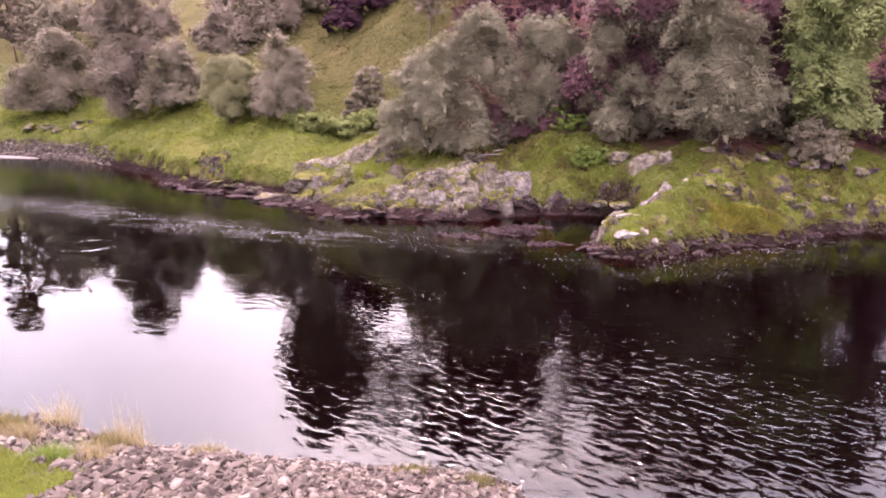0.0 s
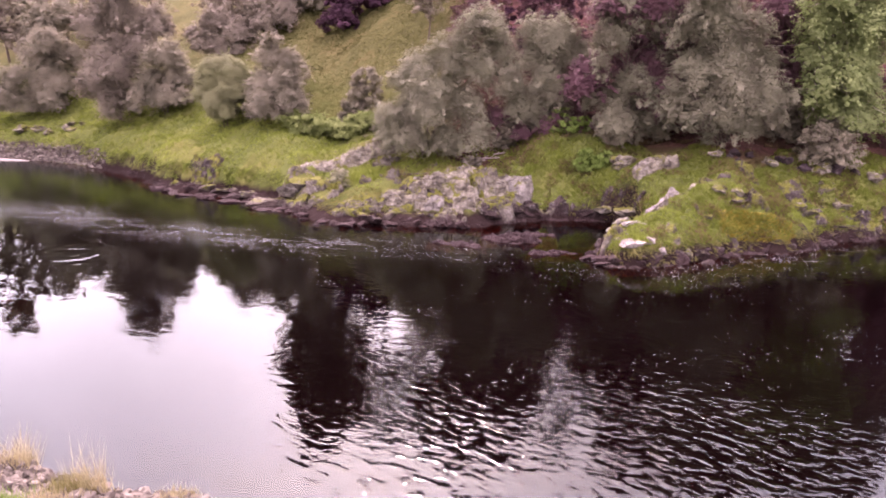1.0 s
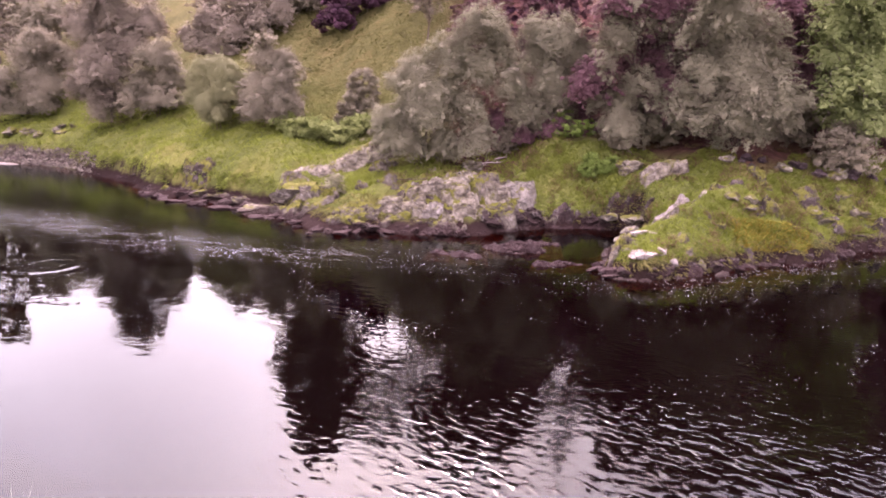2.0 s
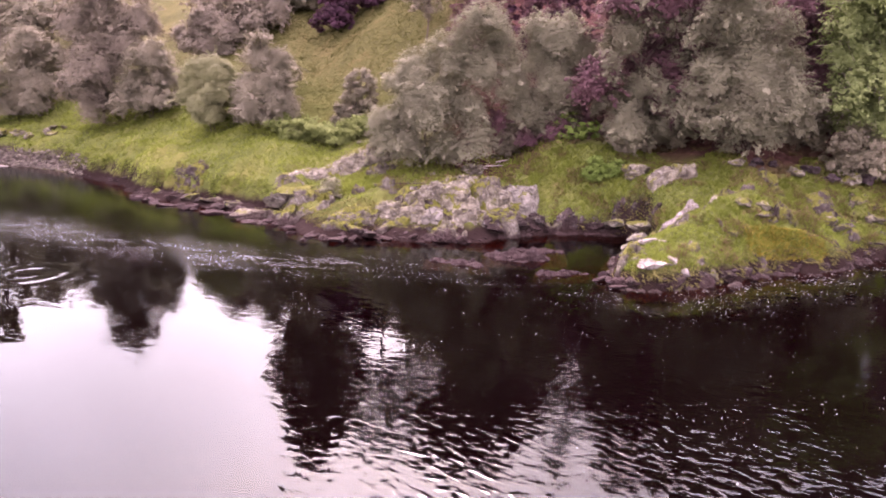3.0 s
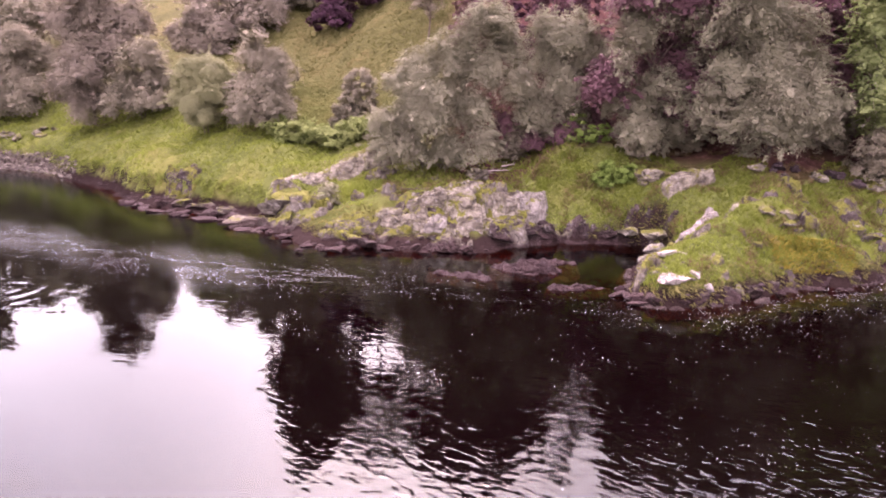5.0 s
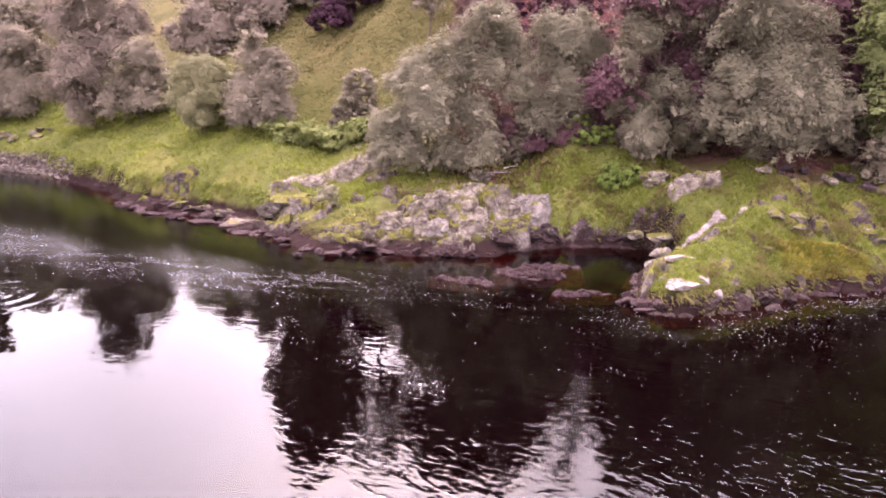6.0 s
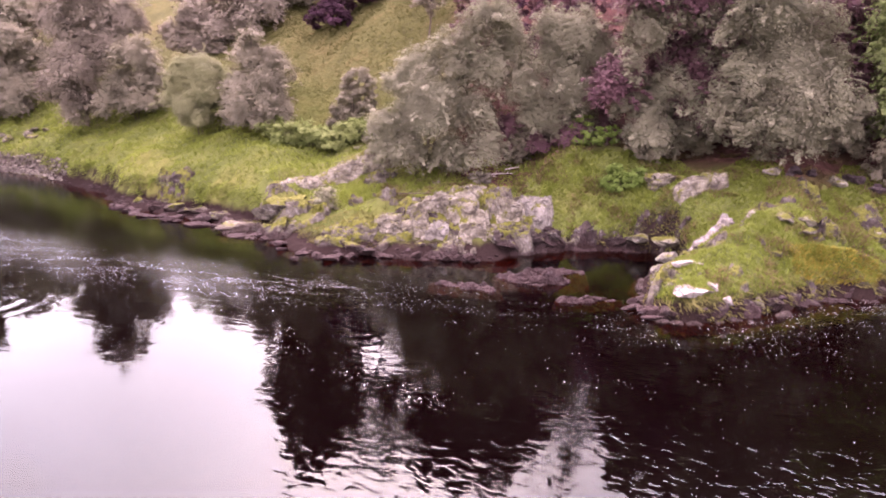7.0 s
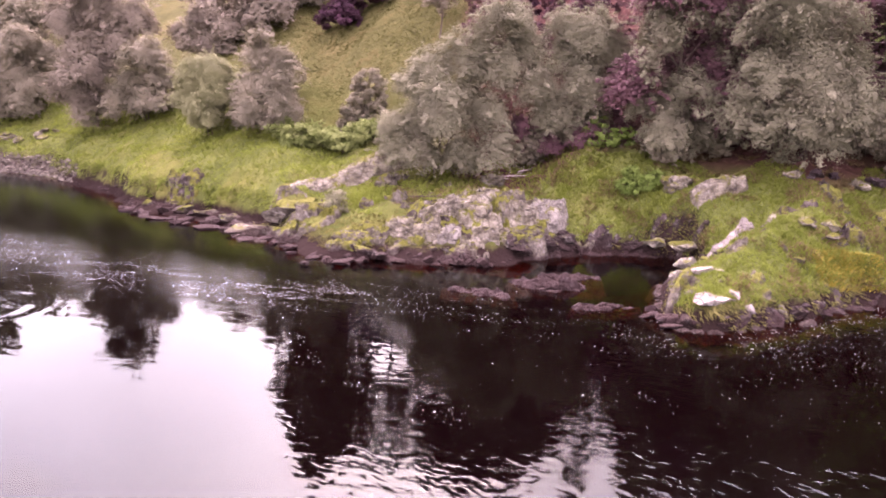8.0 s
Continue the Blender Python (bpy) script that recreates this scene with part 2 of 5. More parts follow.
# peat-brown river: gloss over a tinted clear body
k = Mat("river_water")
m = k.m
sep = k.n.new("ShaderNodeSeparateXYZ")
k.l.new(k.coords(), sep.inputs[0])
X, Y = sep.outputs["X"], sep.outputs["Y"]
rough_water = k.math("MULTIPLY", k.range(X, -5.0, 4.0, 0.08, 1.0), k.range(Y, 28.0, 16.0, 0.09, 1.0))
rough_water = k.math("MULTIPLY", rough_water, k.range(k.noise(0.16, 3), 0.38, 0.62, 0.15, 1.25))
wave_a = k.noise(2.5, 0.9, 0.4, (0.8, 1.5, 1.0), radians(-30), 0.5)
wave_d = k.noise(2.3, 0.9, 0.4, (0.9, 1.4, 1.0), radians(-14), 0.3)
wave_b = k.noise(0.45, 2, 0.5, (0.8, 1.6, 1.0), radians(-12), 0.8)
wave_c = k.noise(3.6, 2, 0.5, (1.0, 1.8, 1.0), radians(30), 0.4)
stream = k.math("MULTIPLY", k.range(k.math("ABSOLUTE", k.math("SUBTRACT", Y, k.range(X, -34, 0, 47.0, 36.5))), 0.5, 5.0, 1.0, 0.0),
                k.range(X, 2.0, -8.0))
crest = k.math("POWER", k.range(wave_a, 0.45, 0.80), 1.5)
h = k.math("MULTIPLY", crest, k.math("MULTIPLY", rough_water, 0.56))
h = k.math("ADD", h, k.math("MULTIPLY", wave_b, 0.16))
h = k.math("ADD", h, k.math("MULTIPLY", wave_d, k.range(X, -16.0, -4.0, 0.02, 0.12)))
h = k.math("ADD", h, k.math("MULTIPLY", wave_c, k.math("ADD", k.math("MULTIPLY", stream, 0.4), k.range(Y, 40.0, 48.0, 0.0, 0.10))))
dx, dy = k.math("SUBTRACT", X, -21.2), k.math("SUBTRACT", Y, 34.6)
dist = k.math("SQRT", k.math("ADD", k.math("MULTIPLY", dx, dx), k.math("MULTIPLY", dy, dy)))
ring = k.math("MULTIPLY", k.math("SINE", k.math("MULTIPLY", dist, 5.6)), k.math("MULTIPLY", k.range(dist, 3.2, 1.5), k.range(dist, 0.3, 0.9)))
h = k.math("ADD", h, k.math("MULTIPLY", ring, 0.13))
gloss = k.n.new("ShaderNodeBsdfGlossy")
gloss.inputs["Roughness"].default_value = 0.02
gloss.inputs["Color"].default_value = (0.775, 0.895, 0.885, 1)
clear = k.n.new("ShaderNodeBsdfTransparent")
clear.inputs["Color"].default_value = (0.50, 0.24, 0.14, 1)
fres = k.n.new("ShaderNodeFresnel")
fres.inputs["IOR"].default_value = 1.33
bmp = k.bump(h, 1.0, 0.06, gloss.inputs["Normal"])
k.l.new(bmp.outputs[0], fres.inputs["Normal"])
mx = k.n.new("ShaderNodeMixShader")
k.l.new(fres.outputs[0], mx.inputs[0])
turbid = k.n.new("ShaderNodeBsdfDiffuse")
turbid.inputs["Color"].default_value = (0.06, 0.020, 0.026, 1)
body = k.n.new("ShaderNodeMixShader")
body.inputs[0].default_value = 0.015
k.l.new(clear.outputs[0], body.inputs[1])
k.l.new(turbid.outputs[0], body.inputs[2])
k.l.new(body.outputs[0], mx.inputs[1])
k.l.new(gloss.outputs[0], mx.inputs[2])
k.l.new(mx.outputs[0], k.out.inputs["Surface"])
WATER = m

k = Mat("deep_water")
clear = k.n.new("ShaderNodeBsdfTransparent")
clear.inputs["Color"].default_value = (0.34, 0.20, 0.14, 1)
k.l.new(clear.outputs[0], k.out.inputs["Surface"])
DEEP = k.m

k = Mat("foam")
FOAM = k.done(k.ramp(k.island(), [(0, (0.16, 0.15, 0.145)), (0.6, (0.36, 0.34, 0.33)), (1, (0.7, 0.67, 0.65))]), 0.7)


# ---- mesh helpers ----
def raw_mesh(name, verts, faces, mat, smooth=False):
    """A mesh from arrays; every face has the same number of corners."""
    verts, faces = np.asarray(verts, dtype=np.float32), np.asarray(faces, dtype=np.int32)
    me = bpy.data.meshes.new(name)
    me.vertices.add(len(verts))
    me.vertices.foreach_set("co", verts.ravel())
    n, c = faces.shape
    me.loops.add(n * c)
    me.loops.foreach_set("vertex_index", faces.ravel())
    me.polygons.add(n)
    me.polygons.foreach_set("loop_start", np.arange(0, n * c, c, dtype=np.int32))
    me.polygons.foreach_set("loop_total", np.full(n, c, dtype=np.int32))
    me.polygons.foreach_set("use_smooth", np.full(n, smooth))
    me.update(calc_edges=True)
    me.materials.append(mat)
    return me


def part(name, me, parent, label=""):
    ob = new(name, me)
    ob.parent = parent
    return tagged(ob, label)


def thing(name, place, label, category, group="", kind=""):
    ob = new(name)
    ob.empty_display_size = 0.3
    ob.matrix_basis = place
    return tagged(ob, label, category, group, kind)


def tubes(paths, sides=6):
    """Verts and quads of tapered tubes; a path is (points, radii)."""
    vs, fs, base = [], [], 0
    ang = np.linspace(0, 2 * np.pi, sides, endpoint=False)
    for pts, rad in paths:
        pts = np.asarray(pts, float)
        tan = np.gradient(pts, axis=0)
        tan /= np.linalg.norm(tan, axis=1)[:, None] + 1e-9
        ref = np.where(np.abs(tan[:, 2:3]) > 0.9, [[1.0, 0, 0]], [[0, 0, 1.0]])
        u = np.cross(tan, ref)
        u /= np.linalg.norm(u, axis=1)[:, None] + 1e-9
        w = np.cross(tan, u)
        r = np.asarray(rad)[:, None, None]
        vs.append((pts[:, None] + r * (np.cos(ang)[None, :, None] * u[:, None] + np.sin(ang)[None, :, None] * w[:, None])).reshape(-1, 3))
        for i in range(len(pts) - 1):
            a = base + i * sides
            for j in range(sides):
                j2 = (j + 1) % sides
                fs.append((a + j, a + j2, a + sides + j2, a + sides + j))
        base += len(pts) * sides
    return np.concatenate(vs), np.array(fs)


def fbm(x, y, scale, octaves=4, seed=0.0):
    return np.array([noise.fractal((a * scale + seed, b * scale - seed, seed), 1.0, 2.0, octaves) for a, b in zip(x.ravel(), y.ravel())]).reshape(x.shape)


# ---- the lie of the land ----
FAR_SHORE = np.array([(-1500, 500), (-200, 130), (-90, 90), (-60, 77.5), (-52, 75), (-46, 72.5), (-41, 68.5), (-35, 64.5), (-30.5, 60), (-27, 56.4),
                      (-23, 54.7), (-19.5, 53), (-16.5, 51), (-13.2, 49), (-10.4, 46), (-8.2, 44.3), (-4.8, 44.5), (-1.5, 44.4), (1.5, 44.3), (4, 46.5),
                      (6.5, 47.6), (9.5, 48.0), (11.6, 47.4), (12.3, 45.8), (11.2, 43.2), (9.6, 40.2), (8.4, 37), (9.2, 35.7), (11.3, 35.5), (14.2, 37),
                      (17, 38.9), (18.8, 40), (20.2, 39.6), (22.6, 41.8), (25, 43.6), (29, 44.2), (45, 47), (90, 42), (200, 20), (1500, -300)], float)
NEAR_SHORE = np.array([(-1500, 440), (-200, 90), (-60, 28), (-25, 17.5), (-11, 14.9), (-9.7, 15), (-7.5, 14.2), (-5.6, 13.7), (-2.5, 13.5), (1.3, 13.6),
                       (3.2, 13.2), (4.0, 12.2), (4.2, 10), (7, 5), (18, 2), (40, 0), (90, -8), (200, -40), (1500, -400)], float)


def signed(x, y, line, side):
    """Distance to a shore, positive on the land."""
    best = np.full(x.shape, 1e9)
    sign = np.ones(x.shape)
    for (ax, ay), (bx, by) in zip(line[:-1], line[1:]):
        ex, ey = bx - ax, by - ay
        k = np.clip(((x - ax) * ex + (y - ay) * ey) / (ex * ex + ey * ey), 0, 1)
        dx, dy = x - ax - k * ex, y - ay - k * ey
        d = np.hypot(dx, dy)
        cr = ex * (y - ay) - ey * (x - ax)
        near = d < best - 1e-9
        tie = (~near) & (np.abs(d - best) < 1e-6)
        best = np.where(near, d, best)
        sign = np.where(near, np.sign(cr), np.where(tie & (np.abs(cr) > 0), np.where(sign > 0, np.sign(cr), sign), sign))
    inside = np.zeros(x.shape, bool)
    px, py = np.concatenate([line[:, 0], [line[-1, 0], line[0, 0]]]), np.concatenate([line[:, 1], [5000 * side, 5000 * side]])
    j = len(px) - 1
    for i in range(len(px)):
        c = ((py[i] > y) != (py[j] > y)) & (x < (px[j] - px[i]) * (y - py[i]) / (py[j] - py[i] + 1e-12) + px[i])
        inside ^= c
        j = i
    return np.where(inside, best, -best)


def smooth(v, a, b):
    t = np.clip((v - a) / (b - a), 0, 1)
    return t * t * (3 - 2 * t)


def setback(x):
    """How far the grassy edge stands back from the water, behind a low dark shelf."""
    return 1.5 * smooth(x, -29, -25) * smooth(x, -11.5, -15)


def land(x, y):
    """Height of the ground, before its small unevenness, and the distances to the two shores."""
    d = signed(x, y, FAR_SHORE, 1)
    left = np.interp(np.where(d > 0.9, np.maximum(0.9, d - setback(x)), d), (0, .6, .9, 1.3, 1.6, 3, 8, 12, 25, 38, 60, 140, 300, 900), (0, .12, .20, 1.55, 1.95, 3.0, 5.2, 7.4, 17.4, 25.5, 30, 35, 45, 90))
    mid = np.interp(d, (0, 1, 3, 6, 10, 14, 20, 30, 45, 60, 140, 300, 900), (0, .5, 1.3, 2.3, 3.4, 5.3, 10.2, 18.6, 27, 29, 33, 50, 100))
    right = np.interp(d, (0, .5, 2, 3.5, 7, 10, 14, 22, 35, 50, 100, 300, 900), (0, .8, 1.6, 2.5, 4.7, 6.2, 8.2, 13.2, 21.5, 26, 31, 50, 100))
    a, b = smooth(x + 0.25 * (y - 50), -15, -9), smooth(x, 2, 8)
    h = left * (1 - a) + (mid * (1 - b) + right * b) * a
    h = h + 1.3 * np.exp(-((x - 8.5) ** 2 + (y - 53.5) ** 2) / 14.0) * (d > 0)
    h = h + 1.8 * np.exp(-((x - 13.2) ** 2 + (y - 48.7) ** 2) / 8.0) * smooth(d, 0.2, 1.2)
    n = signed(x, y, NEAR_SHORE, -1)
    near = np.interp(n, (0, 1, 3, 4.5, 12, 40, 200, 900), (0, .45, 1.2, 1.6, 1.9, 4, 30, 80))
    under = -np.minimum(np.minimum((np.maximum(-d, 0) * 0.55 + np.maximum(-d - 3, 0) * 0.4) * (1 - 0.75 * np.exp(-((x - 5) ** 2 / 30 + (y - 42) ** 2 / 22))) * (1 - 0.99 * np.exp(-(((x + 21) ** 2 + (y - 27) ** 2) / 60) ** 2)) + 0.12, np.maximum(-n, 0) * 0.9 + 0.15), 3.0)
    return np.where(d > 0, h, np.where(n > 0, near, under)), d, n


def axis(lo, dense_lo, dense_hi, hi, step):
    core = np.arange(dense_lo, dense_hi + step / 2, step)
    def grow(span):
        out, s, p = [], step, 0.0
        while p < span:
            s *= 1.13
            p += s
            out.append(p)
        return np.array(out)
    return np.concatenate([(dense_lo - grow(dense_lo - lo))[::-1], core, dense_hi + grow(hi - dense_hi)])


gx = axis(-1500, -62, 34, 1500, 0.42)
gy = np.concatenate([axis(-900, 6, 16, 16, 0.42)[:-2], np.arange(15.5, 33.5, 2.0), axis(34, 34, 84, 1800, 0.42)])
gy = np.unique(np.round(gy, 3))
GX, GY = np.meshgrid(gx, gy)
edge = np.exp(-np.minimum(np.abs(signed(GX, GY, FAR_SHORE, 1)), 30) / 3.0)
WX = GX + fbm(GX, GY, 0.45, 4, 21.0) * 0.9 * edge
WY = GY + fbm(GX, GY, 0.45, 4, 33.0) * 0.9 * edge
GZ, GD, GN = land(WX, WY)
far_fade = smooth(GD, 0.2, 5)
bumps = fbm(GX, GY, 0.16, 4, 3.0) * 0.55 + fbm(GX, GY, 0.75, 3, 8.0) * 0.16
GZ = GZ + np.where(GD > 0, bumps * (0.25 + 0.75 * far_fade), np.where(GN > 0, bumps * 0.35, bumps * 0.3))
tussock = np.abs(fbm(GX, GY, 0.55, 3, 44.0))
GZ = GZ + (0.35 - tussock * 0.9) * smooth(GD, 0.3, 1.2) * smooth(GD, 9, 3) * (smooth(GX, -9, -14) + 0.75 * smooth(GX, 9, 11))
GZ = GZ + fbm(GX, GY, 0.018, 4, 12.0) * 4.0 * smooth(GD, 45, 120)
GZ = np.where((GD <= 0) & (GN <= 0), np.minimum(GZ, -0.06), GZ)
ny, nx = GX.shape
idx = np.arange(ny * nx).reshape(ny, nx)
quads = np.stack([idx[:-1, :-1], idx[:-1, 1:], idx[1:, 1:], idx[1:, :-1]], -1).reshape(-1, 4)
ground_mesh = raw_mesh("ground", np.stack([GX, GY, GZ], -1).reshape(-1, 3), quads, GROUND, True)
wood = smooth(GX + 0.15 * GY, 4, 9) * smooth(GD, 5.8, 7.4)
zones = {"heath": np.maximum(smooth(GD, 11, 22), 0.75 * smooth(GD, 5, 9) * smooth(GX, -14, -6)) * (GD > 0),
         "litter": np.clip(np.maximum(wood, smooth(GX, -2, 1) * smooth(GD, 7.5, 10) * smooth(GX, 12, 8)) + fbm(GX, GY, 0.35, 3, 5.0) * 0.3, 0, 1) * smooth(GD, 5, 8) * smooth(GX, -4, 0),
         "shoreband": smooth(GD, 3.0, 1.5) * (GN <= 0),
         "shingle": np.maximum(smooth(GN, -1, 0.2) * smooth(GN, 4.4, 3.3), smooth(GX, -43, -46) * smooth(GX, -70, -60) * smooth(GD, 1.7, 0.9)) * (GZ > -0.05),
         "wet": smooth(GD, 4.0, 3.0) * (GN <= 0) * smooth(GX, -46, -43)}
for key, val in zones.items():
    at = ground_mesh.attributes.new(key, "FLOAT", "POINT")
    at.data.foreach_set("value", np.ascontiguousarray(val, dtype=np.float32).ravel())
ground = tagged(new("ground", ground_mesh), "grassy river banks and a steep heathy hillside above peat-brown water", "ground", kind="structure")


def sheet(name, z, mat, label):
    sx, sy = axis(-700, -70, 40, 700, 2.0), axis(-60, -10, 90, 260, 2.0)
    SX, SY = np.meshgrid(sx, sy)
    si = np.arange(SX.size).reshape(SX.shape)
    cells = np.stack([si[:-1, :-1], si[:-1, 1:], si[1:, 1:], si[1:, :-1]], -1).reshape(-1, 4)
    ob = new(name, raw_mesh(name, np.stack([SX, SY, np.full(SX.shape, z)], -1).reshape(-1, 3), cells, mat))
    return tagged(ob, label, "water", kind="structure")


sheet("water", 0.0, WATER, "dark peat-brown river, smooth with ripples, mirroring a bright sky")
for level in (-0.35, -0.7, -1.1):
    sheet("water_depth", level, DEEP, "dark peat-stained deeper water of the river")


def surface(x, y):
    """Height of the finished ground at a spot."""
    i = int(np.clip(np.searchsorted(gx, x) - 1, 0, nx - 2))
    j = int(np.clip(np.searchsorted(gy, y) - 1, 0, ny - 2))
    fx, fy = (x - gx[i]) / (gx[i + 1] - gx[i]), (y - gy[j]) / (gy[j + 1] - gy[j])
    return float((GZ[j, i] * (1 - fx) + GZ[j, i + 1] * fx) * (1 - fy) + (GZ[j + 1, i] * (1 - fx) + GZ[j + 1, i + 1] * fx) * fy)


def surfaces(x, y):
    i = np.clip(np.searchsorted(gx, x) - 1, 0, nx - 2)
    j = np.clip(np.searchsorted(gy, y) - 1, 0, ny - 2)
    fx, fy = (x - gx[i]) / (gx[i + 1] - gx[i]), (y - gy[j]) / (gy[j + 1] - gy[j])
    return (GZ[j, i] * (1 - fx) + GZ[j, i + 1] * fx) * (1 - fy) + (GZ[j + 1, i] * (1 - fx) + GZ[j + 1, i + 1] * fx) * fy


# ---- trees ----
def leaves(rng, centres, outward, size, slim=0.5, flat=0.85, loose=0.5):
    """Pointed leaves at the centres, facing partly outward and upward."""
    n = len(centres)
    nrm = outward * 0.6 + np.array([0, -0.15, flat]) + rng.normal(0, loose, (n, 3))
    nrm /= np.linalg.norm(nrm, axis=1)[:, None] + 1e-9
    t = np.cross(nrm, rng.normal(0, 1, (n, 3)))
    t /= np.linalg.norm(t, axis=1)[:, None] + 1e-9
    b = np.cross(nrm, t)
    s = (size * rng.uniform(0.6, 1.35, n))[:, None]
    fold = nrm * s * 0.18
    v = np.stack([centres - t * s - b * s * slim, centres - t * s + b * s * slim, centres + t * s + fold], 1).reshape(-1, 3)
    return v, np.arange(3 * n).reshape(n, 3)


def crown_points(rng, lobes, count, ragged=0.3, spray=0.42):
    """Leaf places on clumps that sit on the lobes (centre, radii), and their outward ways."""
    c = np.array([l[0] for l in lobes])
    r = np.array([l[1] for l in lobes])
    weight = (r[:, 0] * r[:, 2])
    per = 44
    m = max(1, count // per)
    pick = rng.choice(len(lobes), m, p=weight / weight.sum())
    way = rng.normal(0, 1, (m, 3))
    way[:, 2] = np.where(way[:, 2] < -0.6, -way[:, 2], way[:, 2])
    way /= np.linalg.norm(way, axis=1)[:, None]
    cl = c[pick] + way * r[pick] * (1 + rng.normal(0, ragged * 0.5, (m, 1))) * rng.choice([1, 1, 1, 0.7], (m, 1))
    cs = rng.uniform(0.55, 1.25, m) * spray
    off = rng.normal(0, 1, (m, per, 3))
    off /= np.linalg.norm(off, axis=2)[..., None] + 1e-9
    off *= rng.uniform(0.2, 1, (m, per, 1)) ** 0.6
    off[..., 2] *= 0.65
    pts = cl[:, None] + off * cs[:, None, None] + way[:, None] * cs[:, None, None] * 0.25
    out = off * 0.5 + way[:, None] * 0.8
    out /= np.linalg.norm(out, axis=2)[..., None] + 1e-9
    return pts.reshape(-1, 3), out.reshape(-1, 3)


def tree(name, label, category, x, y, height, wide, deep, bare, mat, count, seed, size=0.17, bark=None, lobes_n=12, lean=(0, 0),
         trunks=1, taper=0.5, spray=0.42, group="", sink=0.15, hem=-0.3, ragged=0.42, slim=0.5):
    """wide, deep: half widths of the crown; bare: the part of the height below it; taper: how much narrower its top is."""
    rng = np.random.default_rng(seed)
    z0 = surface(x, y) - sink
    root = thing(name, pose(x, y, z0), label, category, group)
    lobes = []
    lobes_n = int(lobes_n * 1.9)
    cz0, cz1 = bare * height, height
    for i in range(lobes_n):
        f = (i + 0.5) / lobes_n
        a = i * 2.399963 + rng.uniform(-0.4, 0.4)
        prof = np.sin(np.pi * np.clip(0.22 + 0.70 * f, 0, 1)) ** 0.6 * (1 - taper * max(0, f - 0.35))
        q = rng.uniform(0.25, 0.80) * prof
        size_l = (0.40 - 0.12 * f) * rng.uniform(0.75, 1.25)
        zc = cz0 + (cz1 - cz0) * (0.06 + 0.85 * f)
        if rng.uniform() < 0.22:
            q, size_l = q + 0.12, size_l * 0.8
        lobes.append((np.array([np.cos(a) * wide * q + lean[0] * f, np.sin(a) * deep * q + lean[1] * f, zc]),
                      np.array([wide * size_l, deep * size_l, min((cz1 - cz0) * 0.17, wide * size_l * 0.8)])))
    pts, out = crown_points(rng, lobes, count, ragged, spray)
    keep = pts[:, 2] > hem + rng.uniform(0, 0.8, len(pts)) * (hem > 0)
    v, f = leaves(rng, pts[keep], out[keep], size, slim)
    part("crown", raw_mesh(name + "_crown", v, f, mat), root)
    paths = []
    base_r = max(0.04, 0.011 * height)
    for tnk in range(trunks):
        foot = np.array([rng.uniform(-0.25, 0.25) * (trunks > 1), rng.uniform(-0.25, 0.25) * (trunks > 1), -0.1])
        top = np.array([lean[0] * 0.8 + rng.uniform(-0.2, 0.2) * wide * (trunks > 1), lean[1] * 0.8 + rng.uniform(-0.2, 0.2) * deep, height * 0.86])
        mid = foot * 0.5 + top * 0.5 + rng.normal(0, 0.05 * height, 3) * (1, 1, 0)
        s = np.linspace(0, 1, 9)[:, None]
        line = (1 - s) ** 2 * foot + 2 * s * (1 - s) * mid + s * s * top
        paths.append((line, base_r * (1.0 - 0.85 * s[:, 0]) / trunks ** 0.4))
        for lb in range(tnk, len(lobes), trunks):
            c = lobes[lb][0]
            k0 = int(np.clip(np.searchsorted(line[:, 2], c[2] * 0.62), 1, 7))
            p0 = line[k0]
            m0 = (p0 + c) / 2 + np.array([0, 0, 0.12 * np.linalg.norm(c - p0)])
            s5 = np.linspace(0, 1, 6)[:, None]
            paths.append(((1 - s5) ** 2 * p0 + 2 * s5 * (1 - s5) * m0 + s5 * s5 * c, base_r * 0.42 * (1 - 0.8 * s5[:, 0])))
            for tw in range(3):
                tip = c + rng.normal(0, 0.6, 3) * lobes[lb][1]
                paths.append((np.linspace(m0, tip, 4), base_r * 0.16 * np.linspace(1, 0.3, 4)))
    v, f = tubes(paths)
    part("trunk", raw_mesh(name + "_trunk", v, f, bark or BARK, True), root)
    return root


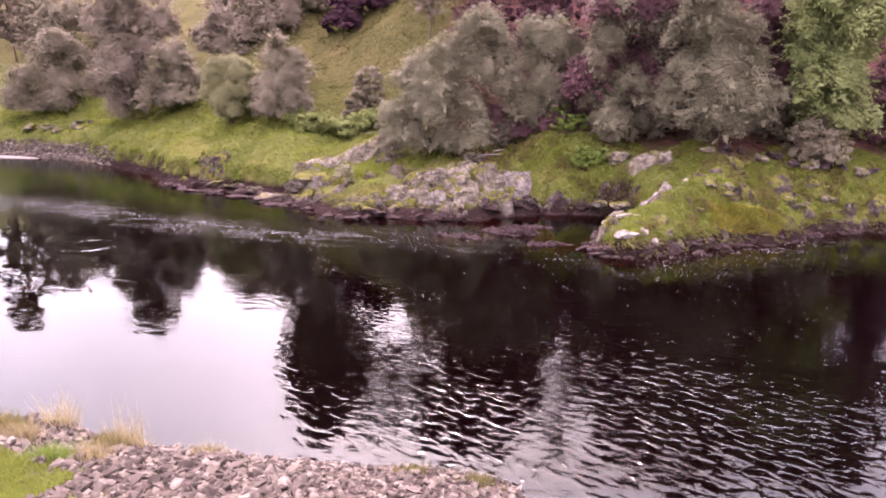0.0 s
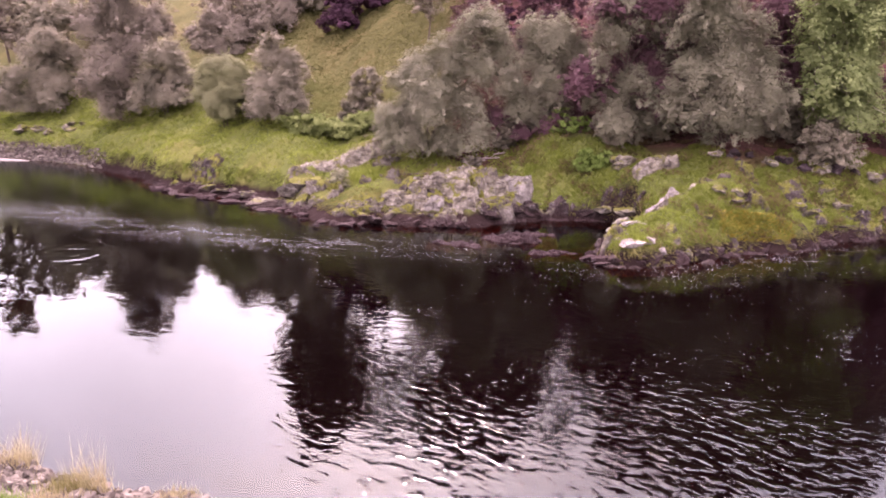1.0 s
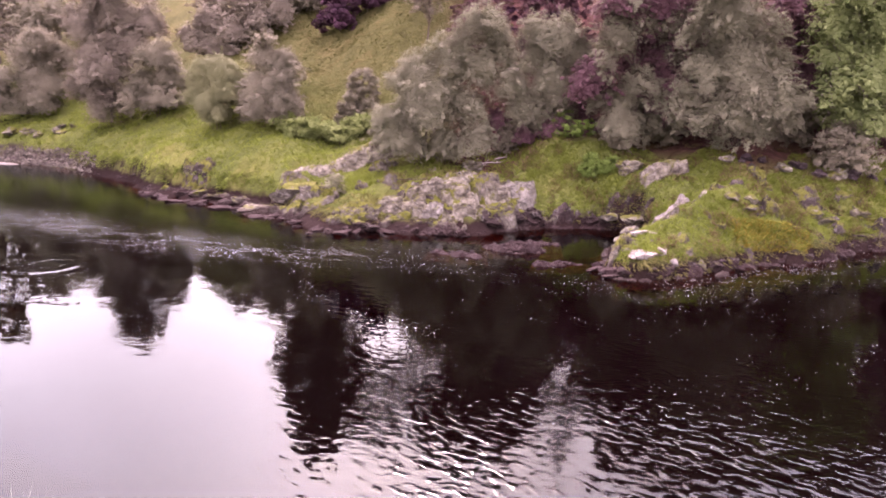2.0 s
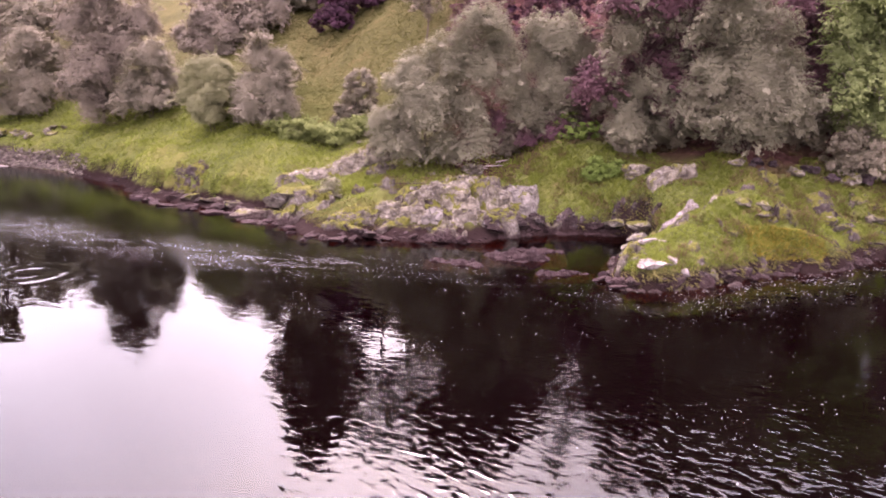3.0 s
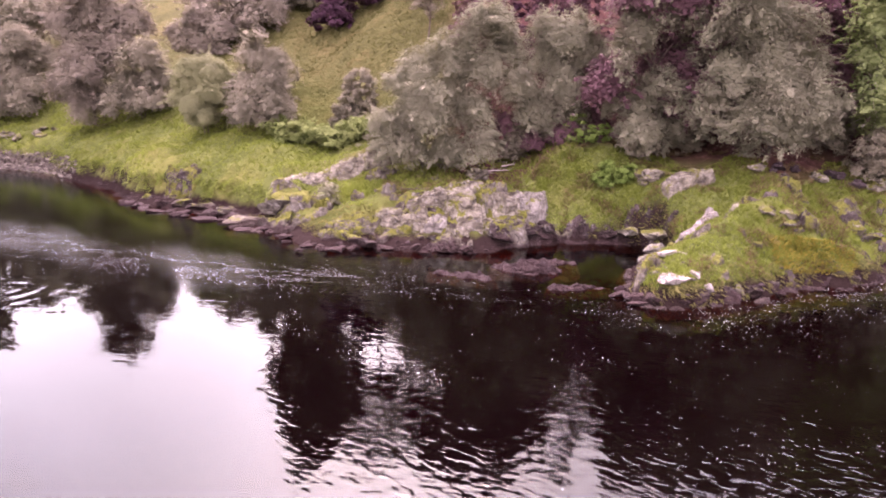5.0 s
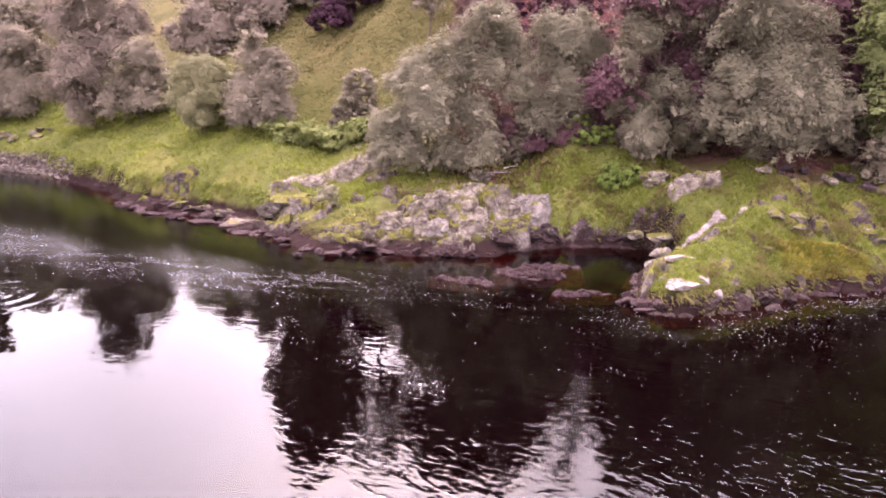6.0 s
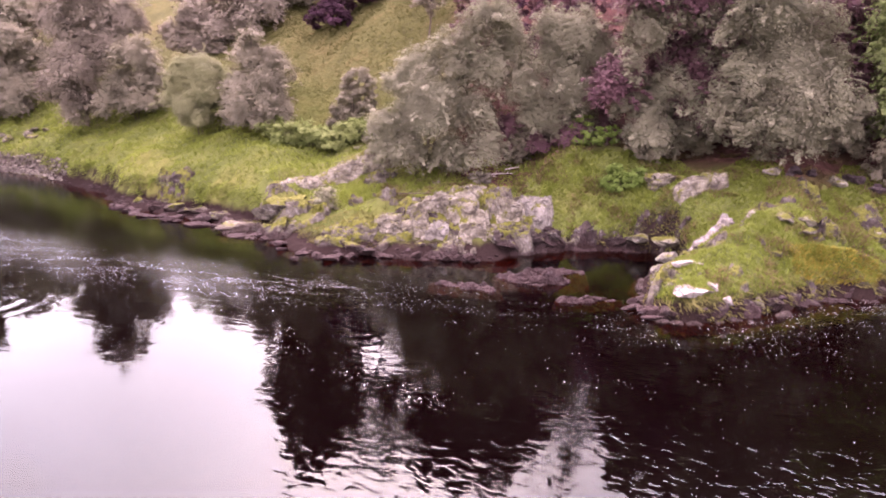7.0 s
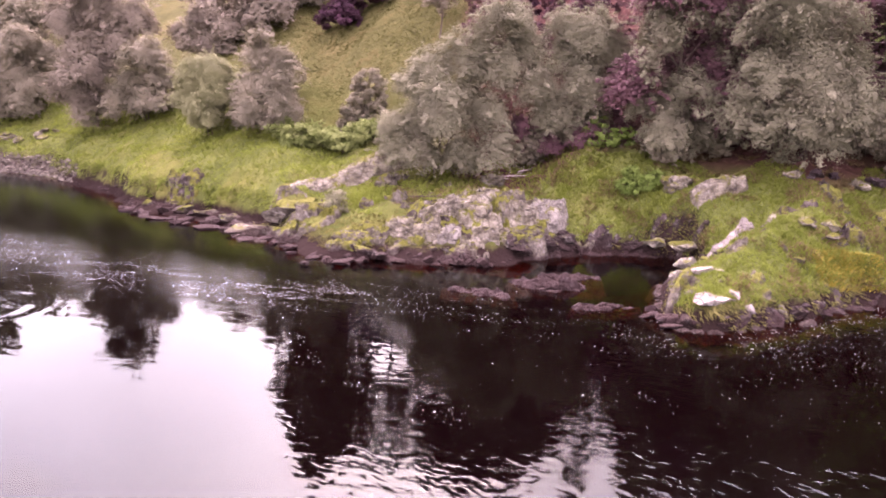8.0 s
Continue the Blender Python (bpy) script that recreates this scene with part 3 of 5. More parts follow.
def bough_tree(name, label, category, x, y, boughs, mat, seed, size=0.078, bark=None, trunks=2, droop=0.5, dense=1.0, shaggy=0.25, slim=0.45, feather=1.0, group=""):
    """A tree by its boughs: (across from the trunk, height over the water, radius). Each bough carries leafy clumps with hanging sprays."""
    rng = np.random.default_rng(seed)
    z0 = surface(x, y) - 0.15
    root = thing(name, pose(x, y, z0), label, category, group)
    mean_r = float(np.mean([b[2] for b in boughs]))
    z_mid = float(np.mean([b[1] for b in boughs]))
    spots, places, ways = [], [], []
    for bx, bz, r in boughs:
        back = float(rng.uniform(-0.7, 0.5)) * mean_r - (0.5 * mean_r if bz < z_mid else 0.0)
        for depth in (back, back + 1.5 * r):
            c = np.array([bx * (1.0 if depth == back else 0.85), depth, bz - z0 - (0 if depth == back else 0.3 * r)])
            spots.append((c, r))
            m = int(9 * max(r, 0.8)) if depth == back else int(2 * max(r, 0.8))
            way = rng.normal(0, 1, (m, 3))
            way[:, 2] = np.where(way[:, 2] < -0.5, -way[:, 2], way[:, 2])
            way /= np.linalg.norm(way, axis=1)[:, None]
            rs = np.clip(0.42 * r, 0.35, 1.0) * rng.uniform(0.5, 1.3, m)
            clump = c + way * (r * rng.uniform(0.3, 0.7, (m, 1))) * (1, 1, 0.88)
            for k in range(m):
                n = int(760 * dense * rs[k] ** 2 * (0.085 / size) ** 2) + 12
                off = rng.normal(0, 1, (n, 3)) + way[k] * 0.7 + (0, 0, 0.25)
                off /= np.linalg.norm(off, axis=1)[:, None]
                reach = rng.uniform(0.55, 1.05, n) ** 0.7
                stray = rng.uniform(0, 1, n) < shaggy
                reach = np.where(stray, reach * rng.uniform(1.0, 1.7, n), reach)
                p = off * (rs[k] * reach)[:, None]
                flat = np.hypot(p[:, 0], p[:, 1])
                p[:, 2] -= droop * flat ** 2 / rs[k] * rng.uniform(0.4, 1.2, n)
                places.append(clump[k] + p)
                nrm = off * 0.5 + way[k] * 0.3 + (0, 0, 0.55)
                ways.append(nrm)
        # sprigs that stand out of the bough and nod at the tip
        for k in range(int(feather * 9 * max(r, 0.7))):
            way = rng.normal(0, 1, 3) * (1, 0.8, 0.8) + (0, -0.2, 0.45)
            way /= np.linalg.norm(way)
            start = np.array([bx, back, bz - z0]) + way * r * rng.uniform(0.6, 0.85)
            n = int(70 * (0.088 / size) ** 2) + 12
            t = rng.uniform(0, 1, n) ** 0.8
            reach = r * rng.uniform(0.3, 0.62)
            p = start + way * (t * reach)[:, None] + rng.normal(0, 1, (n, 3)) * (0.16 * (1.15 - t))[:, None] * (1, 1, 0.6)
            p[:, 2] -= droop * 0.5 * reach * t ** 2
            places.append(p)
            ways.append(np.tile(way * 0.4 + np.array([0, 0, 0.7]), (n, 1)))
    pts, out = np.concatenate(places), np.concatenate(ways)
    keep = pts[:, 2] > 0.1
    v, f = leaves(rng, pts[keep], out[keep] * 1.6, size, slim, 0.2, 0.26)
    part("crown", raw_mesh(name + "_crown", v, f, mat), root)
    paths = []
    height = max(b[1] for b in boughs) - z0
    base_r = max(0.05, 0.011 * height)
    for tnk in range(trunks):
        foot = np.array([rng.uniform(-0.3, 0.3) * (trunks > 1), rng.uniform(-0.25, 0.25) * (trunks > 1), -0.1])
        high = max(boughs[tnk::trunks], key=lambda b: b[1])
        top = np.array([high[0] * 0.9, rng.uniform(-0.4, 0.4), high[1] - z0])
        mid = foot * 0.5 + top * 0.5 + rng.normal(0, 0.04 * height, 3) * (1, 1, 0)
        s = np.linspace(0, 1, 9)[:, None]
        line = (1 - s) ** 2 * foot + 2 * s * (1 - s) * mid + s * s * top
        paths.append((line, base_r * (1.0 - 0.85 * s[:, 0]) / trunks ** 0.4))
        for c, r in spots[tnk::trunks]:
            k0 = int(np.clip(np.searchsorted(line[:, 2], c[2] * 0.62), 1, 7))
            p0 = line[k0]
            m0 = (p0 + c) / 2 + np.array([0, 0, 0.12 * np.linalg.norm(c - p0)])
            s5 = np.linspace(0, 1, 6)[:, None]
            paths.append(((1 - s5) ** 2 * p0 + 2 * s5 * (1 - s5) * m0 + s5 * s5 * c, base_r * 0.42 * (1 - 0.8 * s5[:, 0])))
            for tw in range(5):
                tip = c + rng.normal(0, 0.5, 3) * r
                paths.append((np.linspace(m0 * 0.4 + c * 0.6, tip, 4), base_r * 0.16 * np.linspace(1, 0.3, 4)))
    v, f = tubes(paths)
    part("trunk", raw_mesh(name + "_trunk", v, f, bark or BARK, True), root)
    return root


# boughs: across from the trunk, height over the water, radius
BROAD_WILLOW_BOUGHS = [(4.1, 13.7, 1.7), (2.1, 11.7, 2.0), (-0.5, 10.8, 1.8), (4.0, 10.7, 2.2), (-2.0, 9.7, 1.4), (0.8, 9.1, 2.2), (-0.0, 7.4, 2.4), (3.4, 7.7, 2.2), (-2.7, 7.0, 1.5), (-1.4, 5.3, 2.0), (1.7, 4.8, 1.7), (4.5, 5.4, 1.6), (-3.4, 5.1, 1.2)]
PLUMED_WILLOW_BOUGHS = [(-4.5, 14.4, 1.9), (1.6, 13.1, 2.3), (-0.5, 11.7, 2.1), (3.1, 11.9, 1.6), (1.2, 9.6, 2.1), (-2.6, 9.8, 1.9), (-1.2, 7.6, 1.9), (-3.6, 12.1, 1.8), (2.1, 7.5, 1.6), (-0.4, 14.1, 1.6)]
WOOD_BIRCH_BOUGHS = [(-0.4, 14.5, 2.7), (-2.4, 12.9, 1.8), (1.7, 14.1, 1.9), (-1.0, 17.0, 2.6), (-2.9, 11.0, 1.3), (2.3, 12.0, 1.6), (-0.4, 9.1, 2.3), (-1.7, 7.0, 1.7), (1.7, 8.4, 1.8), (0.3, 6.8, 1.6), (-2.9, 8.5, 1.3)]
TALL_BIRCH_BOUGHS = [(-2.1, 14.4, 2.5), (-3.6, 13.1, 1.6), (-0.2, 13.3, 1.9), (-2.5, 17.1, 2.5), (-1.4, 11.5, 2.5), (0.7, 11.4, 1.7), (-3.0, 10.3, 2.1), (-0.7, 9.6, 2.3), (-4.0, 8.5, 1.6), (-2.1, 7.9, 1.7), (1.4, 9.2, 1.6), (2.6, 8.9, 1.1), (0.0, 7.5, 1.6), (1.9, 7.4, 1.1), (-1.0, 6.9, 1.5), (-3.1, 6.9, 1.3), (1.0, 6.7, 1.3), (-4.2, 7.3, 1.0)]
OAK_TREE_BOUGHS = [(-1.6, 13.6, 2.2), (0.0, 14.4, 2.7), (-1.8, 11.7, 1.5), (-2.1, 10.3, 1.2), (-0.1, 11.4, 2.2), (0.9, 9.4, 2.2), (-0.8, 9.7, 1.5), (1.1, 12.1, 2.2), (-1.5, 16.0, 2.6), (1.7, 14.1, 2.7), (-2.2, 8.7, 1.3), (-0.6, 7.9, 1.6), (1.4, 7.6, 1.8)]
POINTED_SALLOW_BOUGHS = [(-0.4, 13.3, 1.2), (-1.1, 11.6, 1.9), (0.8, 11.0, 1.9), (-1.3, 9.1, 1.9), (1.0, 8.9, 2.1), (-0.8, 7.1, 1.9), (1.6, 7.4, 1.6), (0.3, 6.1, 1.4)]
ROUND_SALLOW_BOUGHS = [(0.3, 10.5, 2.3), (-0.9, 9.9, 2.0), (1.6, 9.9, 1.9), (-1.1, 8.4, 2.1), (1.4, 8.3, 2.0), (0.1, 7.4, 1.9), (0.3, 9.1, 2.7), (-0.6, 6.5, 1.4), (1.0, 6.5, 1.4)]
BROWN_BIRCH_BOUGHS = [(1.0, 16.9, 4.2), (4.7, 16.1, 2.9), (-2.5, 15.8, 2.7), (0.2, 13.1, 3.4), (3.5, 13.1, 2.8), (-1.2, 10.6, 2.4), (1.6, 10.4, 3.1), (-0.7, 8.2, 2.7), (1.2, 7.2, 2.2), (1.5, 20.7, 3.7)]
LOW_SALLOW_BOUGHS = [(1.4, 11.6, 2.5), (-1.1, 9.3, 2.4), (2.6, 9.5, 2.2), (-2.0, 7.4, 2.0), (0.6, 7.5, 2.3), (2.8, 7.7, 1.6)]
BEND_SALLOW_BOUGHS = [(2.3, 13.7, 2.4), (0.2, 12.0, 3.1), (3.6, 12.0, 2.2), (-1.0, 9.1, 3.2), (2.2, 9.2, 3.1), (0.1, 6.6, 3.0), (2.8, 7.0, 1.9), (-3.1, 6.6, 3.0)]

bough_tree("willow", "broad grey-green willow on the bank behind the rock outcrop", "tree", -3.4, 55.5, BROAD_WILLOW_BOUGHS, WILLOW, 1, trunks=3, droop=0.8)
bough_tree("willow", "grey-green willow with pale feathery plumes on the slope", "tree", 6.0, 58.0, PLUMED_WILLOW_BOUGHS, WILLOW, 2, trunks=3, droop=0.8, shaggy=0.35)
bough_tree("birch", "dull grey-green birch at the edge of the wood", "tree", 13.5, 54.5, WOOD_BIRCH_BOUGHS, WILLOW, 4, droop=0.6)
bough_tree("birch", "tall feathery grey-green birch over the grassy bank", "tree", 20.1, 50.8, TALL_BIRCH_BOUGHS, WILLOW, 5, droop=0.6, shaggy=0.2)
# the next three carry the wood's shade as maroon leaf colour
bough_tree("birch", "thicket tree inside the wood, shade painted into its maroon-brown leaves", "tree", 15.4, 55.6, [(-0.8, 11.6, 3.1), (1.7, 13.5, 2.4), (2.4, 10.4, 2.1), (-3.8, 15.1, 2.3), (-0.1, 8.7, 2.3), (-5.5, 9.9, 2.0), (3.1, 7.5, 1.7), (-0.6, 15.9, 2.8)], SHADE_TONE, 14, size=0.15)
bough_tree("birch", "tree behind the green tree, shade painted into its maroon-brown leaves", "tree", 26.7, 55.0, [(-1.4, 13.4, 2.6), (-0.8, 11.0, 2.2), (0.3, 8.5, 2.1), (-2.9, 14.9, 2.1), (1.2, 10.4, 2.4)], SHADE_TONE, 15, size=0.15)
bough_tree("undergrowth_bush", "undergrowth below the willows, shade painted into its maroon-brown leaves", "shrub", 5.5, 57.0, [(-0.9, 5.5, 1.2), (1.6, 6.2, 1.4), (3.7, 6.8, 1.4), (-2.7, 6.6, 1.3), (5.3, 6.1, 1.1)], SHADE_TONE, 16, size=0.13)
bough_tree("hawthorn", "brown twiggy thicket on the hillside above the meadow", "shrub", -32.6, 86.0, [(-0.6, 16.7, 2.9), (-2.9, 14.5, 2.1), (1.9, 15.3, 2.6), (4.9, 17.1, 2.6), (0.4, 13.2, 2.1), (2.9, 12.9, 1.6), (7.6, 17.6, 2.2)], BROWN, 17, size=0.17, droop=0.3)
bough_tree("birch", "pale grey-green tree above the river bend", "tree", -62.2, 96.0, [(-1.2, 18.2, 3.8), (2.8, 18.5, 3.8), (0.5, 16.0, 2.8), (5.0, 17.1, 2.4)], BIRCH, 18, size=0.2, droop=0.4)
bough_tree("oak", "fresh green broad-leaved tree with slim pale stems", "tree", 26.9, 50.2, OAK_TREE_BOUGHS, OAK, 7, size=0.12, trunks=3, bark=PALE, droop=0.3)
bough_tree("sallow", "pointed grey-green shrub beside the meadow", "tree", -18.7, 65.0, POINTED_SALLOW_BOUGHS, BIRCH, 8, size=0.105, dense=1.4, droop=0.3)
bough_tree("sallow", "rounded pale green shrub at the top of the meadow", "tree", -25.4, 67.6, ROUND_SALLOW_BOUGHS, ROUND, 9, size=0.105, dense=1.8, droop=0.2, shaggy=0.1, feather=0.3)
bough_tree("birch", "tall brownish tree behind low bushes", "tree", -43.5, 79.0, BROWN_BIRCH_BOUGHS, BROWN, 10, size=0.125, dense=1.4, droop=0.4)
bough_tree("sallow", "grey-green bush under the tall brownish tree", "tree", -36.1, 75.5, LOW_SALLOW_BOUGHS, BIRCH, 11, size=0.12, dense=1.4, droop=0.3)
bough_tree("sallow", "rounded grey-green bush on the far bend of the bank", "tree", -58.1, 86.0, BEND_SALLOW_BOUGHS, BIRCH, 12, size=0.13, dense=1.4, droop=0.3)

# (name, label, category, x, y, height, half width, half depth, bare, leaf, count, seed, options)
HILL_TREES = [
    ("birch", "shaded brownish birch in the wood", "tree", 25.5, 57.0, 14.0, 4.2, 3.6, 0.08, BROWN, 22000, 6, dict(trunks=1, lobes_n=14)),
    ("sallow", "grey-green bush under the fresh green tree", "tree", 26.2, 49.6, 4.2, 2.2, 1.8, 0.0, BIRCH, 9000, 13, dict(trunks=2, lobes_n=10)),
    ("birch", "brownish tree on the hillside over the river bend", "tree", -68.0, 99.0, 15.0, 5.5, 4.6, 0.05, BROWN, 16000, 20, dict(lobes_n=16, size=0.17)),
    ("birch", "brownish tree on the far hillside", "tree", -57.0, 100.0, 13.0, 4.6, 4.2, 0.05, BROWN, 14000, 21, dict(lobes_n=14, size=0.17)),
    ("hawthorn", "dark purplish-brown thicket on the hillside", "shrub", -34.5, 93.5, 7.5, 5.0, 4.0, 0.0, BROWN, 16000, 22, dict(lobes_n=14, size=0.14, trunks=2)),
    ("hawthorn", "brown thicket on the hillside", "shrub", -28.5, 90.0, 5.5, 4.2, 3.5, 0.0, BROWN, 14000, 23, dict(lobes_n=12, size=0.14, trunks=2)),
    ("hawthorn", "brownish bush above the meadow", "shrub", -23.5, 91.0, 5.5, 3.6, 3.2, 0.0, BIRCH, 12000, 24, dict(lobes_n=12, size=0.14, trunks=2)),
    ("larch", "thin brown larch with bare lower branches", "tree", -4.8, 72.5, 8.5, 2.2, 2.0, 0.25, BROWN, 5000, 25, dict(lobes_n=14, taper=0.7)),
    ("larch", "brown half-bare larch on the slope", "tree", -6.3, 79.0, 7.5, 1.8, 1.8, 0.2, BROWN, 4000, 26, dict(lobes_n=12, taper=0.6)),
]
for nm, lab, cat, x, y, hh, ww, dd, bb, mat, cnt, sd, opt in HILL_TREES:
    opt.setdefault("size", 0.085)
    tree(nm, lab, cat, x, y, hh, ww, dd, bb, mat, int(cnt * 1.75), sd, **opt)

# trees behind the front crowns; the maroon shade of the gaps is their colour
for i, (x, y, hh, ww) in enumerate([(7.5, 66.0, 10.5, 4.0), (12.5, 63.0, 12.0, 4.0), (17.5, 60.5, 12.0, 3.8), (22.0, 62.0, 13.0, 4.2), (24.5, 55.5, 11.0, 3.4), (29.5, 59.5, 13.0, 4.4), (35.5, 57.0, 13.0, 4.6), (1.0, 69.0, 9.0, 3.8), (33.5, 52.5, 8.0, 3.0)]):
    tree("birch", "tree inside the wood, shade painted into its maroon-brown leaves", "tree", x, y, hh, ww, ww * 0.85, 0.0, SHADE_TONE, 8500, 140 + i, size=0.175, lobes_n=14, trunks=2, taper=0.4, group="shaded trees inside the wood")

# low shrubs: heather, gorse, a grey sallow seedling, undergrowth
for i, (x, y, hh, ww) in enumerate([(-16.2, 82.5, 4.2, 3.0), (-13.0, 83.5, 4.0, 2.8), (-1.5, 82.0, 5.0, 3.2), (2.5, 79.0, 5.0, 3.4), (7.0, 68.0, 8.5, 4.0)]):
    tree("heather_bush", "dark purple-brown heathery bush on the hillside", "shrub", x, y, hh, ww, ww * 0.9, 0.0, HEATHER, 8500, 40 + i, size=0.18, lobes_n=10, trunks=2)
for i, (x, y, hh, ww) in enumerate([(-12.1, 65.4, 2.6, 0.9), (-10.8, 65.8, 5.0, 1.1), (-9.6, 66.0, 4.3, 1.1), (-11.4, 66.4, 4.4, 1.0)]):
    tree("gorse_bush", "upright dark olive gorse bush on the slope", "shrub", x, y, hh, ww, ww, 0.0, BIRCH, 5000, 60 + i, size=0.10, lobes_n=9, trunks=2, spray=0.3, taper=0.6, group="gorse bushes on the slope")
tree("willow_seedling", "small pale grey-green willow bush between the rocks", "shrub", -9.4, 50.6, 1.7, 1.1, 0.8, 0.0, WILLOW, 3500, 70, size=0.07, lobes_n=7, trunks=2, spray=0.25)
for i, (x, y, hh, ww) in enumerate([(6.4, 57.2, 2.6, 1.6), (12.0, 53.6, 2.4, 1.7), (15.6, 54.6, 3.2, 1.8), (24.2, 52.8, 3.4, 2.0), (3.6, 57.0, 2.4, 1.8), (-21.6, 67.0, 2.2, 1.6)]):
    tree("undergrowth_bush", "grey-green undergrowth bush at the foot of trees", "shrub", x, y, hh, ww, ww * 0.8, 0.0, BIRCH, 9000, 80 + i, size=0.11, lobes_n=9, trunks=2, spray=0.35)

# tall trees along the brow of the hill
brow = []
for v in range(3):
    brow.append(tree("pine", "tall dark tree on the brow of the hill", "tree", (-24.0, -1.5, 24.0)[v], (101.0, 102.0, 92.0)[v], (29.0, 24.8, 26.0)[v], 5.2, 4.8, 0.12,
                     (BIRCH, BROWN, BIRCH)[v], 5600, 100 + v, size=0.56, lobes_n=14, spray=0.8, taper=0.45, group="trees on the brow of the hill"))
brow.append(tree("birch", "tall thin birch with an open crown on the brow", "tree", -17.0, 101.0, 28.0, 4.6, 3.4, 0.30, BIRCH, 4200, 110, size=0.3, lobes_n=14, spray=0.7, taper=0.5,
                 ragged=0.5, group="trees on the brow of the hill"))
brow.append(tree("pine", "tall dense dark tree above the wood", "tree", 30.0, 86.0, 27.0, 6.4, 5.0, 0.05, BROWN, 9000, 111, size=0.62, lobes_n=14, spray=0.8, taper=0.5, group="trees on the brow of the hill"))
brow.append(tree("pine", "tall bare-stemmed pine with a high dark crown", "tree", -7.0, 100.0, 26.0, 4.6, 4.0, 0.40, BROWN, 7000, 112, size=0.60, lobes_n=14, spray=0.8, taper=0.3, group="trees on the brow of the hill"))
rng = np.random.default_rng(5)
for x, y, v, sc in [(-27.5, 102, 4, 1.18), (-14.0, 101, 3, 0.98), (-11.8, 104, 3, 0.80), (-2.5, 101, 4, 1.02), (3.0, 100, 4, 1.02), (8.0, 102, 4, 0.88), (25.5, 87, 4, 0.80), (36.5, 86, 4, 1.05), (44, 85, 4, 1.0), (52, 84, 4, 1.0), (61, 82, 4, 0.95), (-20.5, 106, 3, 0.95), (13.8, 99, 3, 0.95), (8.0, 100, 0, 0.70), (-28.5, 101, 1, 1.0), (-22.5, 104, 2, 1.05), (-26.5, 106, 0, 1.05), (4.0, 101, 0, 0.78), (9.0, 101, 2, 0.74), (22.0, 97, 1, 0.8), (6.0, 104, 1, 0.9), (21.5, 95, 0, 0.85), (30, 93, 0, 0.95), (36, 90, 1, 0.9), (42, 92, 2, 1.0),
                    (49, 89, 0, 1.0), (56, 90, 1, 0.85), (64, 88, 2, 0.9), (-76, 104, 1, 0.65), (-84, 108, 0, 0.9), (34, 74, 2, 0.75), (44, 72, 0, 0.8), (22, 76, 1, 0.7), (54, 70, 1, 0.85)]:
    t2 = copy_thing(brow[v], pose(x, y, surface(x, y) - 0.2, 0, 0, float(rng.uniform(0, 360))))
    t2.scale = (sc, sc, sc)


# ---- rocks ----
bm = bmesh.new()
bmesh.ops.create_icosphere(bm, subdivisions=4, radius=1.0)
ICO_V = np.array([v.co[:] for v in bm.verts])
ICO_F = np.array([[v.index for v in f.verts] for f in bm.faces])
bm.free()
bm = bmesh.new()
bmesh.ops.create_icosphere(bm, subdivisions=3, radius=1.0)
ICO3_V = np.array([v.co[:] for v in bm.verts])
ICO3_F = np.array([[v.index for v in f.verts] for f in bm.faces])
bm.free()


def rock_mesh(name, seed, sx, sy, sz, mat, cuts=16, rough=0.10, fine=False, flat_top=0.0):
    """An angular block: a ball cut by planes, scaled, split along joints and layers, and roughened."""
    rng = np.random.default_rng(seed)
    v, f = (ICO_V.copy(), ICO_F) if fine else (ICO3_V.copy(), ICO3_F)
    for i in range(cuts):
        n = rng.normal(0, 1, 3)
        n /= np.linalg.norm(n)
        c = rng.uniform(0.42, 0.75)
        v -= np.maximum(0, v @ n - c)[:, None] * n
    v = v / np.abs(v).max(0) * (sx, sy, sz)
    way = v / (np.linalg.norm(v, axis=1)[:, None] + 1e-6)
    small = min(1.0, min(sx, sy, sz) * 1.6)
    push = np.empty(len(v))
    for i, p in enumerate(v):
        q = Vector((p[0] * 1.5 + seed * 3.1, p[1] * 1.5, p[2] * 2.6 + p[0] * 0.7))
        dist, near = noise.voronoi(q)
        gap = min(1.0, (dist[1] - dist[0]) * 5.0)
        push[i] = (noise.cell(near[0] * 7.3) - 0.5) * 0.30 - (1 - gap) * 0.16 + noise.fractal(q * 1.8, 0.7, 2.1, 4) * 0.09
    v = v + way * (push * small * rough * 10)[:, None] * np.array([0.8, 0.8, 0.6])
    return raw_mesh(name, v, f, mat, False)


